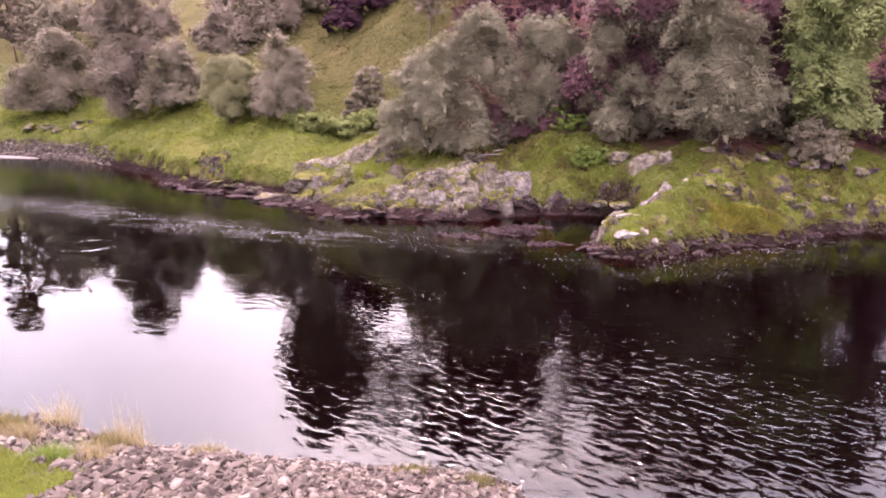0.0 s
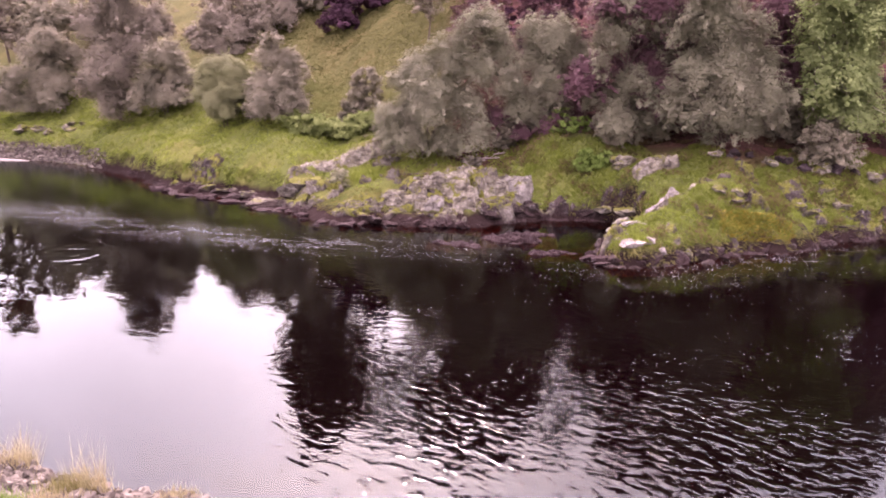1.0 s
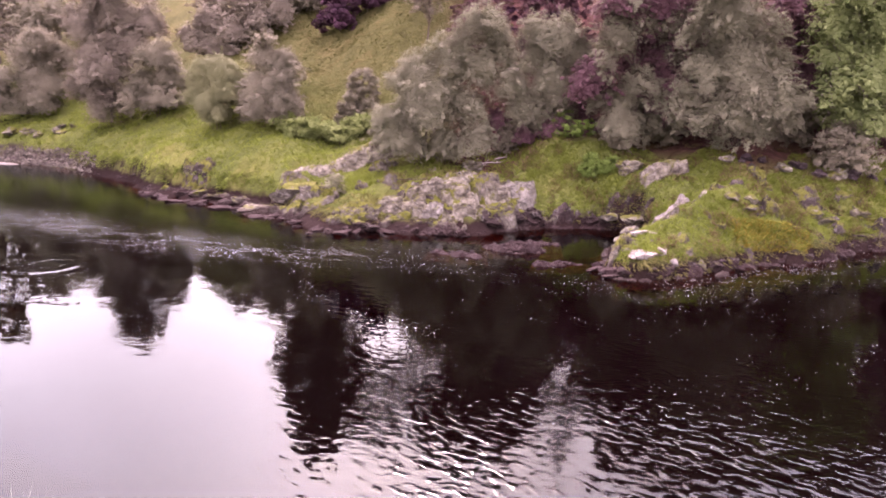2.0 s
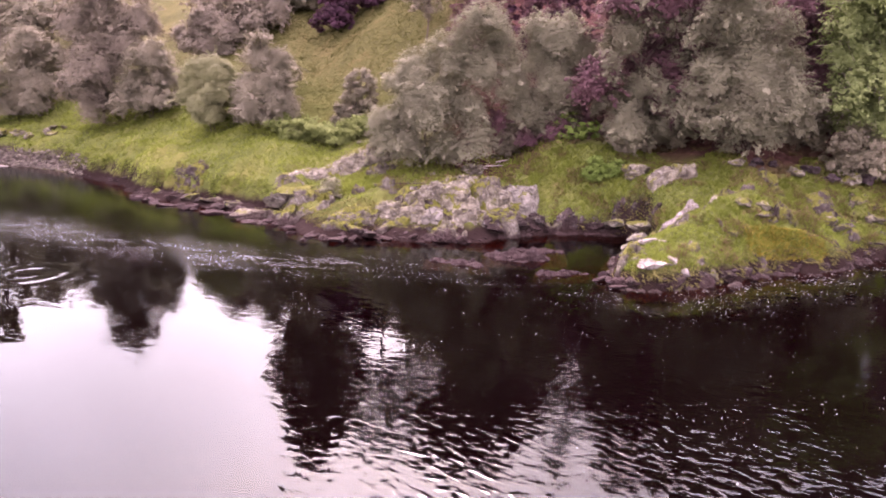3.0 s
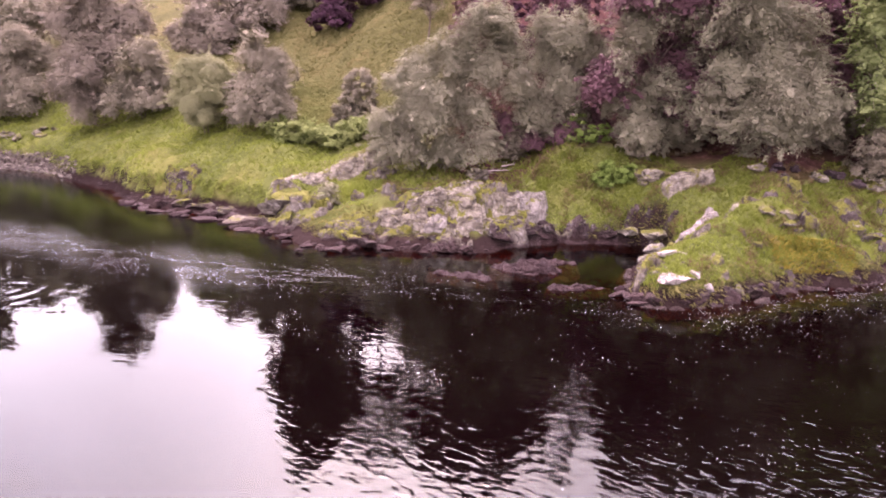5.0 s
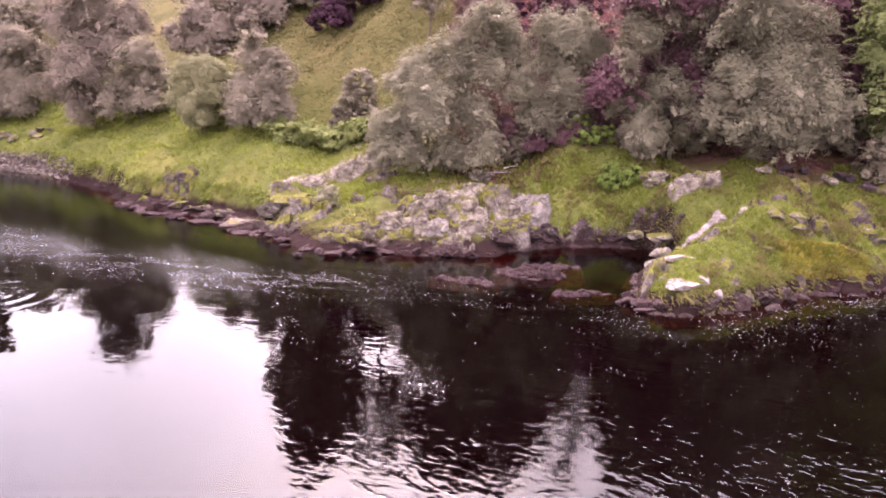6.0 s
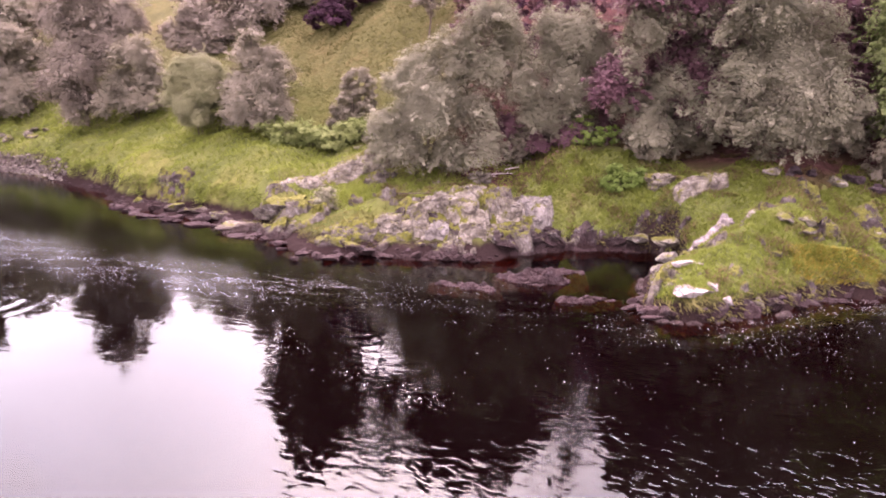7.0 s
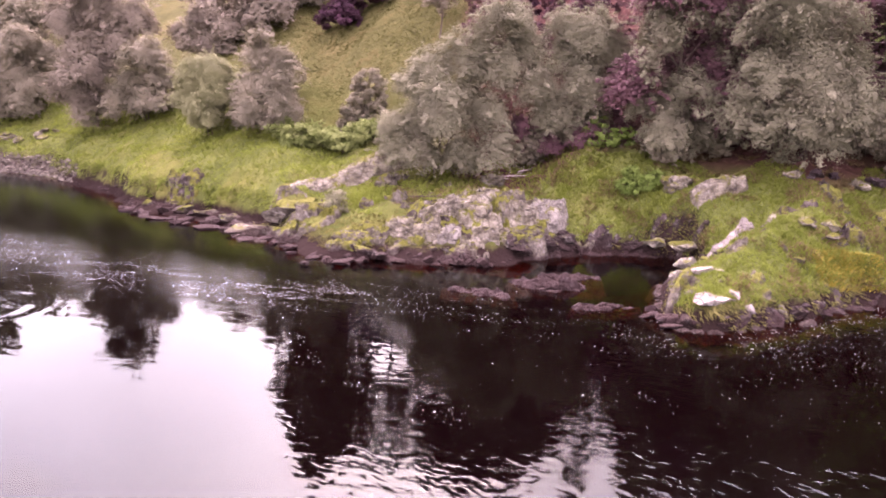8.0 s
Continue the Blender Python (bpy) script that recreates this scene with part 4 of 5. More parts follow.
def crag(name, label, x0, x1, y0, y1, rise, mat, seed, cell=1.0, step=0.09, blocky=0.4, parent=None, tilt=0.14, strata=0.0, floor=None, cleft=0.0):
    """A jointed rock mass: a patch whose joints split it into tilted slabs of uneven height. rise(x, y): its mean height over the water."""
    xs, ys = np.arange(x0, x1, step), np.arange(y0, y1, step)
    X2, Y2 = np.meshgrid(xs, ys)
    inner = np.minimum(np.minimum(X2 - x0, x1 - X2), np.minimum(Y2 - y0, y1 - Y2))
    Z2 = np.maximum(rise(X2, Y2) - 1.2 * smooth(inner + patchy(X2, Y2, seed + 0.3, 0.9) * 0.3, 0.5, 0.0), -1.5)
    flat = Z2.ravel()
    out = np.empty(len(flat))
    for i, (px, py, pz) in enumerate(zip(X2.ravel(), Y2.ravel(), flat)):
        wob = Vector((noise.fractal((px * 1.3, py * 1.3, seed), 0.8, 2.0, 3), noise.fractal((py * 1.3, px * 1.3, seed + 5), 0.8, 2.0, 3), 0)) * 0.10
        q = Vector((px * 0.62 + py * 0.3, py * 0.95 - px * 0.30, pz * 0.45 + seed)) / cell + wob
        dist, near = noise.voronoi(q)
        c = near[0]
        gap = min(1.0, (dist[1] - dist[0]) * 6.0)
        q2 = q * 2.4
        d2, near2 = noise.voronoi(q2)
        gap2 = min(1.0, (d2[1] - d2[0]) * 6.0)
        e = q - c
        lean = (noise.cell(c * 9.1) - 0.5) * e.x + (noise.cell(c * 4.3) - 0.2) * e.y
        e2 = q2 - near2[0]
        lean2 = (noise.cell(near2[0] * 9.1) - 0.5) * e2.x + (noise.cell(near2[0] * 4.3) - 0.4) * e2.y
        amount = min(1.0, max(pz, 0.0) + 0.2)
        bed_at = (0.85 * py - 0.5 * px) / 0.75 + noise.fractal((px * 0.35, py * 0.35, seed + 9), 0.8, 2.0, 3) * 0.9
        saw = bed_at - math.floor(bed_at)
        pz += strata * (min(saw * 5.0, 1.0) * 1.15 - saw - 0.3) * (0.4 + 1.2 * noise.cell((math.floor(bed_at) * 1.7, 0.5, seed))) * amount
        out[i] = pz + ((noise.cell(c * 5.7) - 0.45) * 2 * blocky + lean * tilt * 2.2 * cell + lean2 * tilt * 0.6 * cell) * amount \
            + ((noise.cell(near2[0] * 3.3) - 0.5) * 0.35 * blocky - (1 - gap) * (0.45 * blocky + cleft) - (1 - gap2) * cleft * 0.2 - (1 - gap2) * 0.18 * blocky) * amount + noise.fractal((px * 2.6, py * 2.6, seed), 0.7, 2.1, 4) * 0.08 + noise.fractal((px * 0.9, py * 1.6, seed + 2), 0.7, 2.1, 3) * 0.12 * amount
    shift = np.array([noise.fractal((a * 1.1, b * 1.1, 3.3 + seed), 0.8, 2.0, 3) for a, b in zip(X2.ravel(), out)]) * 0.16
    v = np.stack([X2.ravel(), Y2.ravel() + shift, out], 1)
    idx2 = np.arange(len(flat)).reshape(X2.shape)
    q4 = np.stack([idx2[:-1, :-1], idx2[:-1, 1:], idx2[1:, 1:], idx2[1:, :-1]], -1).reshape(-1, 4)
    keep = (out[q4].max(1) > -0.4)
    if floor is not None:
        keep &= (out - floor(X2, Y2).ravel())[q4].max(1) > -0.6
    me = raw_mesh(name, v, q4[keep], mat, False)
    ob = new(name, me)
    if parent is not None:
        ob.parent = parent
        ob.matrix_parent_inverse = parent.matrix_basis.inverted()
        return ob
    return tagged(ob, label, "rock")


def rock(name, label, x, y, sx, sy, sz, seed, mat, turn=0.0, tilt=(0, 0), z=None, lift=0.35, parent=None, **opt):
    me = rock_mesh(name, seed, sx, sy, sz, mat, **opt)
    zz = surface(x, y) + sz * lift if z is None else z
    ob = new(name, me)
    ob.matrix_basis = pose(x, y, zz, tilt[0], tilt[1], turn)
    if parent is not None:
        ob.parent = parent
        ob.matrix_parent_inverse = parent.matrix_basis.inverted()
        return ob
    return tagged(ob, label, "rock")


# the big mossy outcrop at the water's edge: rows of blocks, from the front wall to the cap
outcrop = thing("rock_outcrop", pose(0, 46, 0), "large grey schist outcrop, cracked and patched with yellow-green moss", "rock")
rng = np.random.default_rng(17)


def row_of_blocks(parent, x0, y0, x1, y1, count, top0, top1, size, mat, seed, turn=0.0, tilt=(0, 0), fine=True, jitter=0.2):
    for i in range(count):
        f = (i + 0.5) / count
        r = rng.uniform(0.8, 1.25, 3)
        sz = size[2] * r[2]
        x, y = x0 + (x1 - x0) * f + rng.normal(0, jitter * 0.5), y0 + (y1 - y0) * f + rng.normal(0, jitter)
        top = top0 + (top1 - top0) * f + rng.normal(0, 0.1)
        rock("rock", "", x, y, size[0] * r[0], size[1] * r[1], sz, seed * 31 + i, mat, turn + rng.normal(0, 10), (tilt[0] + rng.normal(0, 5), tilt[1] + rng.normal(0, 5)),
             z=top - sz * 0.86, parent=parent, fine=fine)


def patchy(x, y, seed, scale=0.45):
    return fbm(x, y, scale, 4, seed)


def mound(x, y, cx, cy, rx, ry, p=2.0):
    """1 in the middle of an oval, 0 at its rim, falling below 0 outside."""
    return 1 - (np.abs((x - cx) / rx) ** p + np.abs((y - cy) / ry) ** p) ** (1 / p)


# blocks: place of the middle, half width, half height
OUTCROP_GREY = [(-3.0, 48.4, 2.39, 0.73, 0.45), (-3.4, 47.7, 1.86, 0.96, 0.40), (-4.5, 47.5, 1.64, 0.88, 0.35), (-1.9, 49.1, 2.95, 0.74, 0.25), (0.0, 49.6, 3.3, 0.99, 0.26),
                (2.3, 49.1, 2.40, 1.15, 0.53), (5.0, 49.9, 1.95, 0.42, 0.5), (-0.9, 48.4, 2.45, 0.57, 0.73), (-0.1, 48.1, 2.21, 0.72, 0.88), (0.5, 47.0, 1.48, 0.71, 0.71),
                (-0.1, 46.5, 1.10, 0.62, 0.62), (-0.5, 45.7, 0.51, 0.61, 0.38), (0.2, 45.5, 0.42, 0.61, 0.30), (-2.9, 46.5, 1.01, 0.39, 0.47), (-2.4, 46.6, 1.05, 0.34, 0.50),
                (1.7, 47.3, 1.23, 0.63, 0.22), (3.9, 47.9, 0.98, 0.48, 0.19)]
OUTCROP_MOSSY = [(1.3, 49.6, 2.95, 1.16, 0.34), (-3.5, 46.3, 0.87, 0.39, 0.44), (-4.1, 46.2, 0.73, 0.47, 0.44), (-4.7, 45.7, 0.37, 0.54, 0.31), (-6.1, 46.7, 1.03, 0.79, 0.48),
                 (-7.8, 46.3, 0.73, 0.95, 0.45), (-7.0, 47.0, 1.15, 0.80, 0.40), (3.0, 47.4, 1.42, 0.95, 0.26), (6.7, 48.8, 0.77, 0.75, 0.26)]
OUTCROP_PALE = [(4.3, 50.0, 2.5, 0.93, 0.47), (4.5, 49.0, 1.65, 0.66, 0.34), (-1.9, 46.6, 1.10, 0.34, 0.53), (-1.4, 46.7, 1.18, 0.41, 0.56)]
# dark blocks in place of the shade under the outcrop's overhang
OUTCROP_SHADE = [(-6.2, 45.5, 0.20, 1.08, 0.39), (-2.8, 45.2, 0.15, 1.06, 0.24), (-4.6, 45.0, 0.05, 0.91, 0.21), (-0.9, 45.0, 0.10, 0.90, 0.24), (2.4, 46.7, 0.74, 1.1, 0.78),
                (3.9, 47.2, 0.72, 1.1, 0.76), (5.4, 47.9, 0.66, 1.0, 0.68), (7.5, 48.7, 0.42, 1.16, 0.36), (8.5, 49.1, 0.40, 0.67, 0.26)]


def blocks(parent, rows, mat, seed, deep=0.95, rough=0.04, turn=-14.0, dip=0.0, spread=10.0):
    """Weathered blocks of a rock mass, leaning with its layers."""
    rng = np.random.default_rng(seed)
    for i, (x, y, z, sx, sz) in enumerate(rows):
        rock("rock", "", x, y, sx * 1.12, max(0.35, sx * deep), sz * 1.15, seed * 17 + i, mat, turn + float(rng.normal(0, spread)),
             (float(rng.normal(-6, 4)), dip + float(rng.normal(0, 5))), z=z, parent=parent, rough=rough, fine=sx > 0.5, cuts=22)


def welded(x, y, rows, grow, seed, dip=0.12):
    """Height of blocks grown together into one mass; -9 where there is none."""
    rng = np.random.default_rng(seed)
    out = np.full(x.shape, -9.0)
    wx, wy = x + patchy(x, y, seed + 0.5, 0.8) * 0.22, y + patchy(x, y, seed + 3.5, 0.8) * 0.22
    for bx, by, bz, sx, sz in rows:
        a = math.radians(-14 + float(rng.normal(0, 14)))
        u = ((wx - bx) * math.cos(a) + (wy - by) * math.sin(a)) / (sx * grow)
        v = (-(wx - bx) * math.sin(a) + (wy - by) * math.cos(a)) / (max(0.5, sx) * grow)
        q = (np.abs(u) ** 4 + np.abs(v) ** 4) ** 0.25
        top = bz + sz * 0.85 + u * dip * sx + v * float(rng.uniform(0.05, 0.3)) * sx
        out = np.maximum(out, np.where(q < 1.6, top - sz * 0.35 * q ** 2 - 6.0 * np.maximum(q - 0.92, 0) ** 1.1, -9.0))
    return out


def outcrop_rise(x, y):
    back = y - 0.5 * np.maximum(x - 0.5, 0) - 0.25 * np.sin(x * 1.3)
    slope = np.interp(back, (44.0, 44.5, 44.9, 45.7, 46.7, 47.7, 48.5, 49.4, 50.4, 52.0), (-0.8, -0.1, 0.35, 0.85, 1.4, 1.9, 2.35, 2.7, 2.4, 1.2))
    left = smooth(x, -10.2, -8.6) * (0.55 + 0.45 * smooth(x, -5.6, -3.6))
    across = left * smooth(x, 7.6, 5.0)
    return slope * across - 0.75 * (1 - across) + patchy(x, y, 88.0) * 0.25 - 0.1


# floor coloured dark to put shade into the gaps between the blocks
crag("crag", "", -10.4, 7.8, 43.6, 52.2, outcrop_rise, DARK_MOSSY, 2, 1.6, 0.09, 0.10, outcrop, 0.10, 0.18)
crag("crag", "", -6.2, 6.6, 44.2, 51.4, lambda x, y: welded(x, y, OUTCROP_GREY, 1.26, 3), ROCK, 4, 1.15, 0.045, 0.12, outcrop, 0.22, 0.14, floor=outcrop_rise, cleft=0.24)
crag("crag", "", -3.2, 6.6, 45.4, 51.6, lambda x, y: welded(x, y, OUTCROP_PALE, 1.15, 4), LICHENED, 7, 0.9, 0.05, 0.1, outcrop, 0.2, 0.1, floor=outcrop_rise, cleft=0.2)
crag("crag", "", -9.6, 7.8, 44.2, 51.4, lambda x, y: welded(x, y, OUTCROP_MOSSY, 1.25, 5), MOSSY, 6, 0.8, 0.06, 0.07, outcrop, 0.12, 0.08, floor=outcrop_rise, cleft=0.15)
# undercut blocks and front rows: the overhang's shade is in their dark colour
blocks(outcrop, OUTCROP_SHADE, DARK_ROCK, 34, rough=0.06)
row_of_blocks(outcrop, -8.6, 44.5, 1.2, 44.75, 11, 0.34, 0.45, (0.62, 0.5, 0.4), DARK_ROCK, 9, -6, fine=False)
row_of_blocks(outcrop, -4.6, 45.5, 0.8, 45.4, 6, 0.75, 0.8, (0.55, 0.5, 0.45), DARK_MOSSY, 8, -6)

inlet = thing("rock_ledge", pose(9, 48.5, 0), "dark layered rock ledge round the brown inlet", "rock")
crag("crag", "", 4.6, 14.0, 42.6, 50.2, lambda x, y: np.where(signed(x, y, FAR_SHORE, 1) > 0, np.maximum(surfaces(x, y) + 0.05, 0.45) + patchy(x, y, 99.0) * 0.22, np.interp(signed(x, y, FAR_SHORE, 1), (-1.0, -0.3, 0.0), (-0.6, -0.1, 0.15)) + patchy(x, y, 99.0) * 0.3) - 0.8 * smooth(signed(x, y, FAR_SHORE, 1), 0.9, 1.8), DARK_ROCK, 5, 1.3, 0.09, 0.16, inlet)
row_of_blocks(inlet, 8.8, 48.4, 11.2, 48.3, 3, 0.75, 0.7, (1.0, 0.5, 0.4), DARK_ROCK, 10)
blocks(inlet, [(12.9, 44.3, 0.80, 0.61, 0.60)], DARK_ROCK, 35)
blocks(inlet, [(13.9, 45.2, 1.20, 0.71, 0.32), (11.9, 46.2, 1.0, 0.92, 0.32), (10.6, 47.4, 0.95, 0.75, 0.24)], ROCK, 36)

shelf = thing("rock_shelf", pose(4, 41, 0), "flat layered rocks just above the water", "rock")
crag("crag", "", 1.6, 7.2, 39.6, 44.4, lambda x, y: np.maximum(np.minimum(0.55 * mound(x, y, 4.0, 41.0, 1.9, 0.9) + 0.02, 0.26), np.minimum(0.5 * mound(x, y, 5.2, 42.6, 1.6, 0.5), 0.16)) + patchy(x, y, 51.0, 0.9) * 0.28, WET_ROCK, 7, 0.9, 0.05, 0.12, shelf, 0.2, 0.25, cleft=0.12)
crag("crag", "", 4.4, 8.2, 36.9, 39.0, lambda x, y: np.minimum(0.5 * mound(x, y, 6.2, 37.95 + 0.18 * (x - 6.2), 1.6, 0.4), 0.14) + patchy(x, y, 52.0, 1.0) * 0.22, WET_ROCK, 8, 0.8, 0.05, 0.1, shelf, 0.2, 0.25, cleft=0.12)
crag("crag", "", -1.8, 2.6, 38.2, 41.2, lambda x, y: np.minimum(0.5 * mound(x, y, 0.3, 39.6 - 0.25 * x, 1.8, 0.45), 0.10) + patchy(x, y, 53.0, 1.0) * 0.24, WET_ROCK, 9, 0.8, 0.05, 0.1, shelf, 0.2, 0.25, cleft=0.12)

tip = thing("rock_point", pose(11, 37, 0), "mossy rock point with pale quartz patches over dark ledges", "rock")


def point_rise(x, y):
    d = signed(x, y, FAR_SHORE, 1)
    ledge = np.interp(d, (-1.3, -0.7, -0.45, 0.0), (-0.7, -0.25, 0.06, 0.12)) + patchy(x, y, 71.0, 0.7) * 0.5
    on_land = surfaces(x, y) + np.interp(d, (0.0, 0.35, 1.0, 2.0, 4.0), (-0.05, 0.02, 0.02, -0.06, -0.18)) + patchy(x, y, 91.0) * 0.85
    return np.where(d > 0.05, np.maximum(on_land, 0.1), ledge)


crag("crag", "", 7.2, 15.6, 34.2, 43.5, point_rise, MOSSY, 11, 1.1, 0.085, 0.2, tip)
crag("crag", "", 15.6, 31.0, 36.5, 48.5, point_rise, DARK_MOSSY, 12, 1.1, 0.12, 0.2, tip)
blocks(tip, [(8.7, 36.4, 0.22, 0.54, 0.24), (8.8, 35.8, 0.05, 0.6, 0.16), (8.1, 36.9, 0.12, 0.45, 0.16), (10.4, 40.4, 0.75, 0.61, 0.24), (8.4, 37.8, 0.1, 0.4, 0.2)], WET_ROCK, 41, turn=20)
blocks(tip, [(10.2, 36.2, 0.30, 0.66, 0.48), (11.6, 36.3, 0.28, 0.66, 0.48), (13.0, 36.9, 0.25, 0.80, 0.45), (9.4, 36.0, 0.2, 0.6, 0.4), (14.4, 37.7, 0.22, 0.7, 0.4), (15.6, 38.5, 0.2, 0.7, 0.4)], DARK_ROCK, 42, turn=18)
row_of_blocks(tip, 15.6, 38.0, 24.0, 42.6, 8, 0.25, 0.25, (0.9, 0.5, 0.35), DARK_ROCK, 22, 25)
blocks(tip, [(10.4, 36.5, 1.08, 0.95, 0.28), (11.4, 36.8, 1.15, 0.38, 0.38), (10.9, 38.6, 1.72, 0.70, 0.25), (12.1, 36.5, 0.62, 0.24, 0.34)], PALE_ROCK, 43, turn=-24, rough=0.05)
blocks(tip, [(9.6, 38.4, 0.95, 0.5, 0.3), (10.2, 40.2, 1.05, 0.7, 0.3), (10.9, 42.2, 1.05, 0.6, 0.3)], LICHENED, 49, turn=50)
blocks(tip, [(12.8, 37.6, 0.7, 0.36, 0.26), (12.6, 39.4, 1.55, 0.36, 0.2), (13.6, 41.0, 2.0, 0.4, 0.2), (15.6, 40.6, 1.9, 0.3, 0.2)], MOSSY, 44)

rock("rock", "grey lichened boulder in the grass above the inlet", 12.0, 50.2, 1.15, 0.8, 0.75, 401, ROCK, 10, (0, 0), fine=True)
for i, (x, y, s1) in enumerate([(17.2, 43.4, 0.6), (17.9, 42.7, 0.45), (18.3, 43.6, 0.5), (17.6, 44.1, 0.4), (23.0, 45.3, 0.6), (23.8, 45.0, 0.5), (26.0, 45.8, 0.7)]):
    rock("rock", "broken grey rock half sunk in the grassy bank", x, y, s1 * 1.2, s1, s1 * 0.7, 420 + i, MOSSY if i % 2 else ROCK, i * 40)
for i, x in enumerate(np.linspace(18.6, 33.0, 13)):
    w = float(rng.uniform(0.5, 1.1))
    rock("rock", "purple-grey rock at the foot of the wood", float(x), 49.3 + float(rng.normal(0, 0.35)), w, w * 0.7, w * 0.55, 440 + i, WET_ROCK if i % 3 else ROCK, i * 33)
# rocks on the low bank left of the outcrop
low = thing("rock_ledge", pose(-12.5, 50, 0), "low mossy rock ledges stepping down to the water", "rock")
crag("crag", "", -17.2, -8.6, 47.6, 53.8, lambda x, y: np.where(signed(x, y, FAR_SHORE, 1) > 0, surfaces(x, y) + 0.24 + patchy(x, y, 95.0) * 0.6, 0.1 + patchy(x, y, 95.0) * 0.3) - 0.7 * (1 - smooth(mound(x, y, -12.6, 50.4, 4.6, 3.6), 0.0, 0.25)), MOSSY, 21, 1.3, 0.09, 0.22, low)
rock("rock", "flat pinkish-grey boulder at the water's edge", -15.2, 50.3, 1.6, 1.1, 0.55, 460, ROCK, -12, (0, 4), z=0.3, fine=True, rough=0.04, cuts=24)
rock("rock", "dark reddish wet ledge under a mossy mound", -11.5, 50.2, 1.9, 0.8, 0.62, 461, WET_ROCK, -8, (0, 0), z=0.3, fine=True, rough=0.05)
blocks(low, [(-13.3, 51.3, 1.15, 1.7, 0.6), (-8.9, 47.6, 0.45, 1.0, 0.45)], MOSSY, 45, turn=-8)
blocks(low, [(-22.6, 56.0, 0.35, 0.9, 0.4), (-20.2, 54.9, 0.3, 0.9, 0.36), (-17.9, 53.4, 0.35, 0.9, 0.42), (-19.2, 53.6, 0.2, 0.6, 0.3)], MOSSY, 47, turn=-30)
blocks(low, [(-25.6, 57.6, 0.25, 1.0, 0.36), (-24.0, 56.3, 0.2, 0.8, 0.3), (-21.3, 55.2, 0.2, 0.8, 0.3), (-18.9, 52.9, 0.15, 0.8, 0.3), (-16.9, 52.2, 0.2, 0.7, 0.35)], DARK_ROCK, 48, turn=-30, rough=0.06)
blocks(low, [(-12.9, 52.6, 1.85, 1.7, 0.30), (-11.2, 52.2, 1.6, 0.9, 0.3)], DARK_MOSSY, 46, turn=-8)
for i, (x, y, sx, sz) in enumerate([(-23.9, 54.0, 0.84, 0.17), (-14.6, 48.7, 1.0, 0.14), (-10.8, 45.6, 0.45, 0.14), (-21.5, 52.7, 0.7, 0.28), (-19.1, 51.6, 1.2, 0.2), (-13.4, 49.0, 0.8, 0.18), (-9.5, 46.4, 0.9, 0.2), (-11.7, 48.4, 0.35, 0.2)]):
    rock("rock", "flat wet stone in the shallows below the bank", x, y, sx, sx * 0.6, sz, 470 + i, WET_ROCK, -10 + i * 7, z=0.06, rough=0.05)

def ridge(x0, y0, x1, y1, half, low, high):
    """A rib of rock along a line, from one height over the ground to another."""
    ln = math.hypot(x1 - x0, y1 - y0)
    ux, uy = (x1 - x0) / ln, (y1 - y0) / ln

    def rise(x, y):
        a = ((x - x0) * ux + (y - y0) * uy) / ln
        o = (x - x0) * -uy + (y - y0) * ux
        return surfaces(x, y) + (low + (high - low) * np.clip(a, 0, 1) + 0.3) * smooth(a, -0.12, 0.06) * smooth(a, 1.12, 0.94) * np.clip(1.25 - np.abs(o / half) ** 2, -1, 1) - 0.3
    return rise


def whale_rise(x, y):
    along = (x + 14.5) / 9.0
    off = y - (54.2 + 3.6 * along)
    return surfaces(x, y) + (0.62 + 0.95 * smooth(along, 0.25, 0.8)) * smooth(along, -0.05, 0.1) * smooth(along, 1.05, 0.9) * (1 - (off / (0.55 + 0.6 * np.clip(along, 0, 1))) ** 2) - 0.1


crag("rock", "long grey lichened rock lying up the grassy bank", 11.0, 17.2, 46.4, 51.4, ridge(12.7, 48.5, 15.9, 49.4, 0.55, 0.65, 1.0), ROCK, 41, 0.8, 0.06, 0.10, None, 0.14, 0.1, cleft=0.12)
crag("rock", "pale bare slab beside the grass of the point", 11.4, 16.4, 42.4, 47.0, ridge(12.4, 43.6, 14.9, 45.2, 0.5, 0.25, 0.55), PALE_ROCK, 42, 1.2, 0.07, 0.06)
crag("rock", "low grey rock rib on the grass of the point", 12.8, 18.0, 42.6, 46.0, ridge(13.6, 43.9, 16.8, 44.4, 0.5, 0.25, 0.3), ROCK, 43, 0.9, 0.08, 0.14)
crag("rock_scar", "bare rocky scar in the edge of the grassy bank", -28.4, -20.4, 54.6, 61.0, lambda x, y: np.where(signed(x, y, FAR_SHORE, 1) > 0.1, surfaces(x, y) + 0.28 + patchy(x, y, 57.0) * 0.5, -0.6) - 0.8 * (1 - smooth(mound(x, y, -24.4, 58.0, 3.4, 1.8), 0.0, 0.3)), DARK_MOSSY, 51, 0.9, 0.08, 0.2, None, 0.14, 0.15, cleft=0.2)
crag("rock", "long grey whale-backed rock below the willow", -15.2, -4.8, 53.0, 59.4, whale_rise, ROCK, 31, 2.2, 0.08, 0.04, None, 0.06, 0.05)
crag("rock_ledge", "dark cracked ledges on the low bank under the willow", -9.2, 3.4, 49.6, 56.0, lambda x, y: surfaces(x, y) + 0.10 + patchy(x, y, 97.0) * 0.7 - 0.8 * (1 - smooth(mound(x, y, -2.9, 52.6, 6.4, 3.6, 3.0), 0.0, 0.2)), MOSSY, 23, 1.2, 0.11, 0.32)
rock("rock", "grey rock under the willow", 0.8, 54.6, 1.3, 0.7, 0.6, 468, ROCK, -5, fine=True)
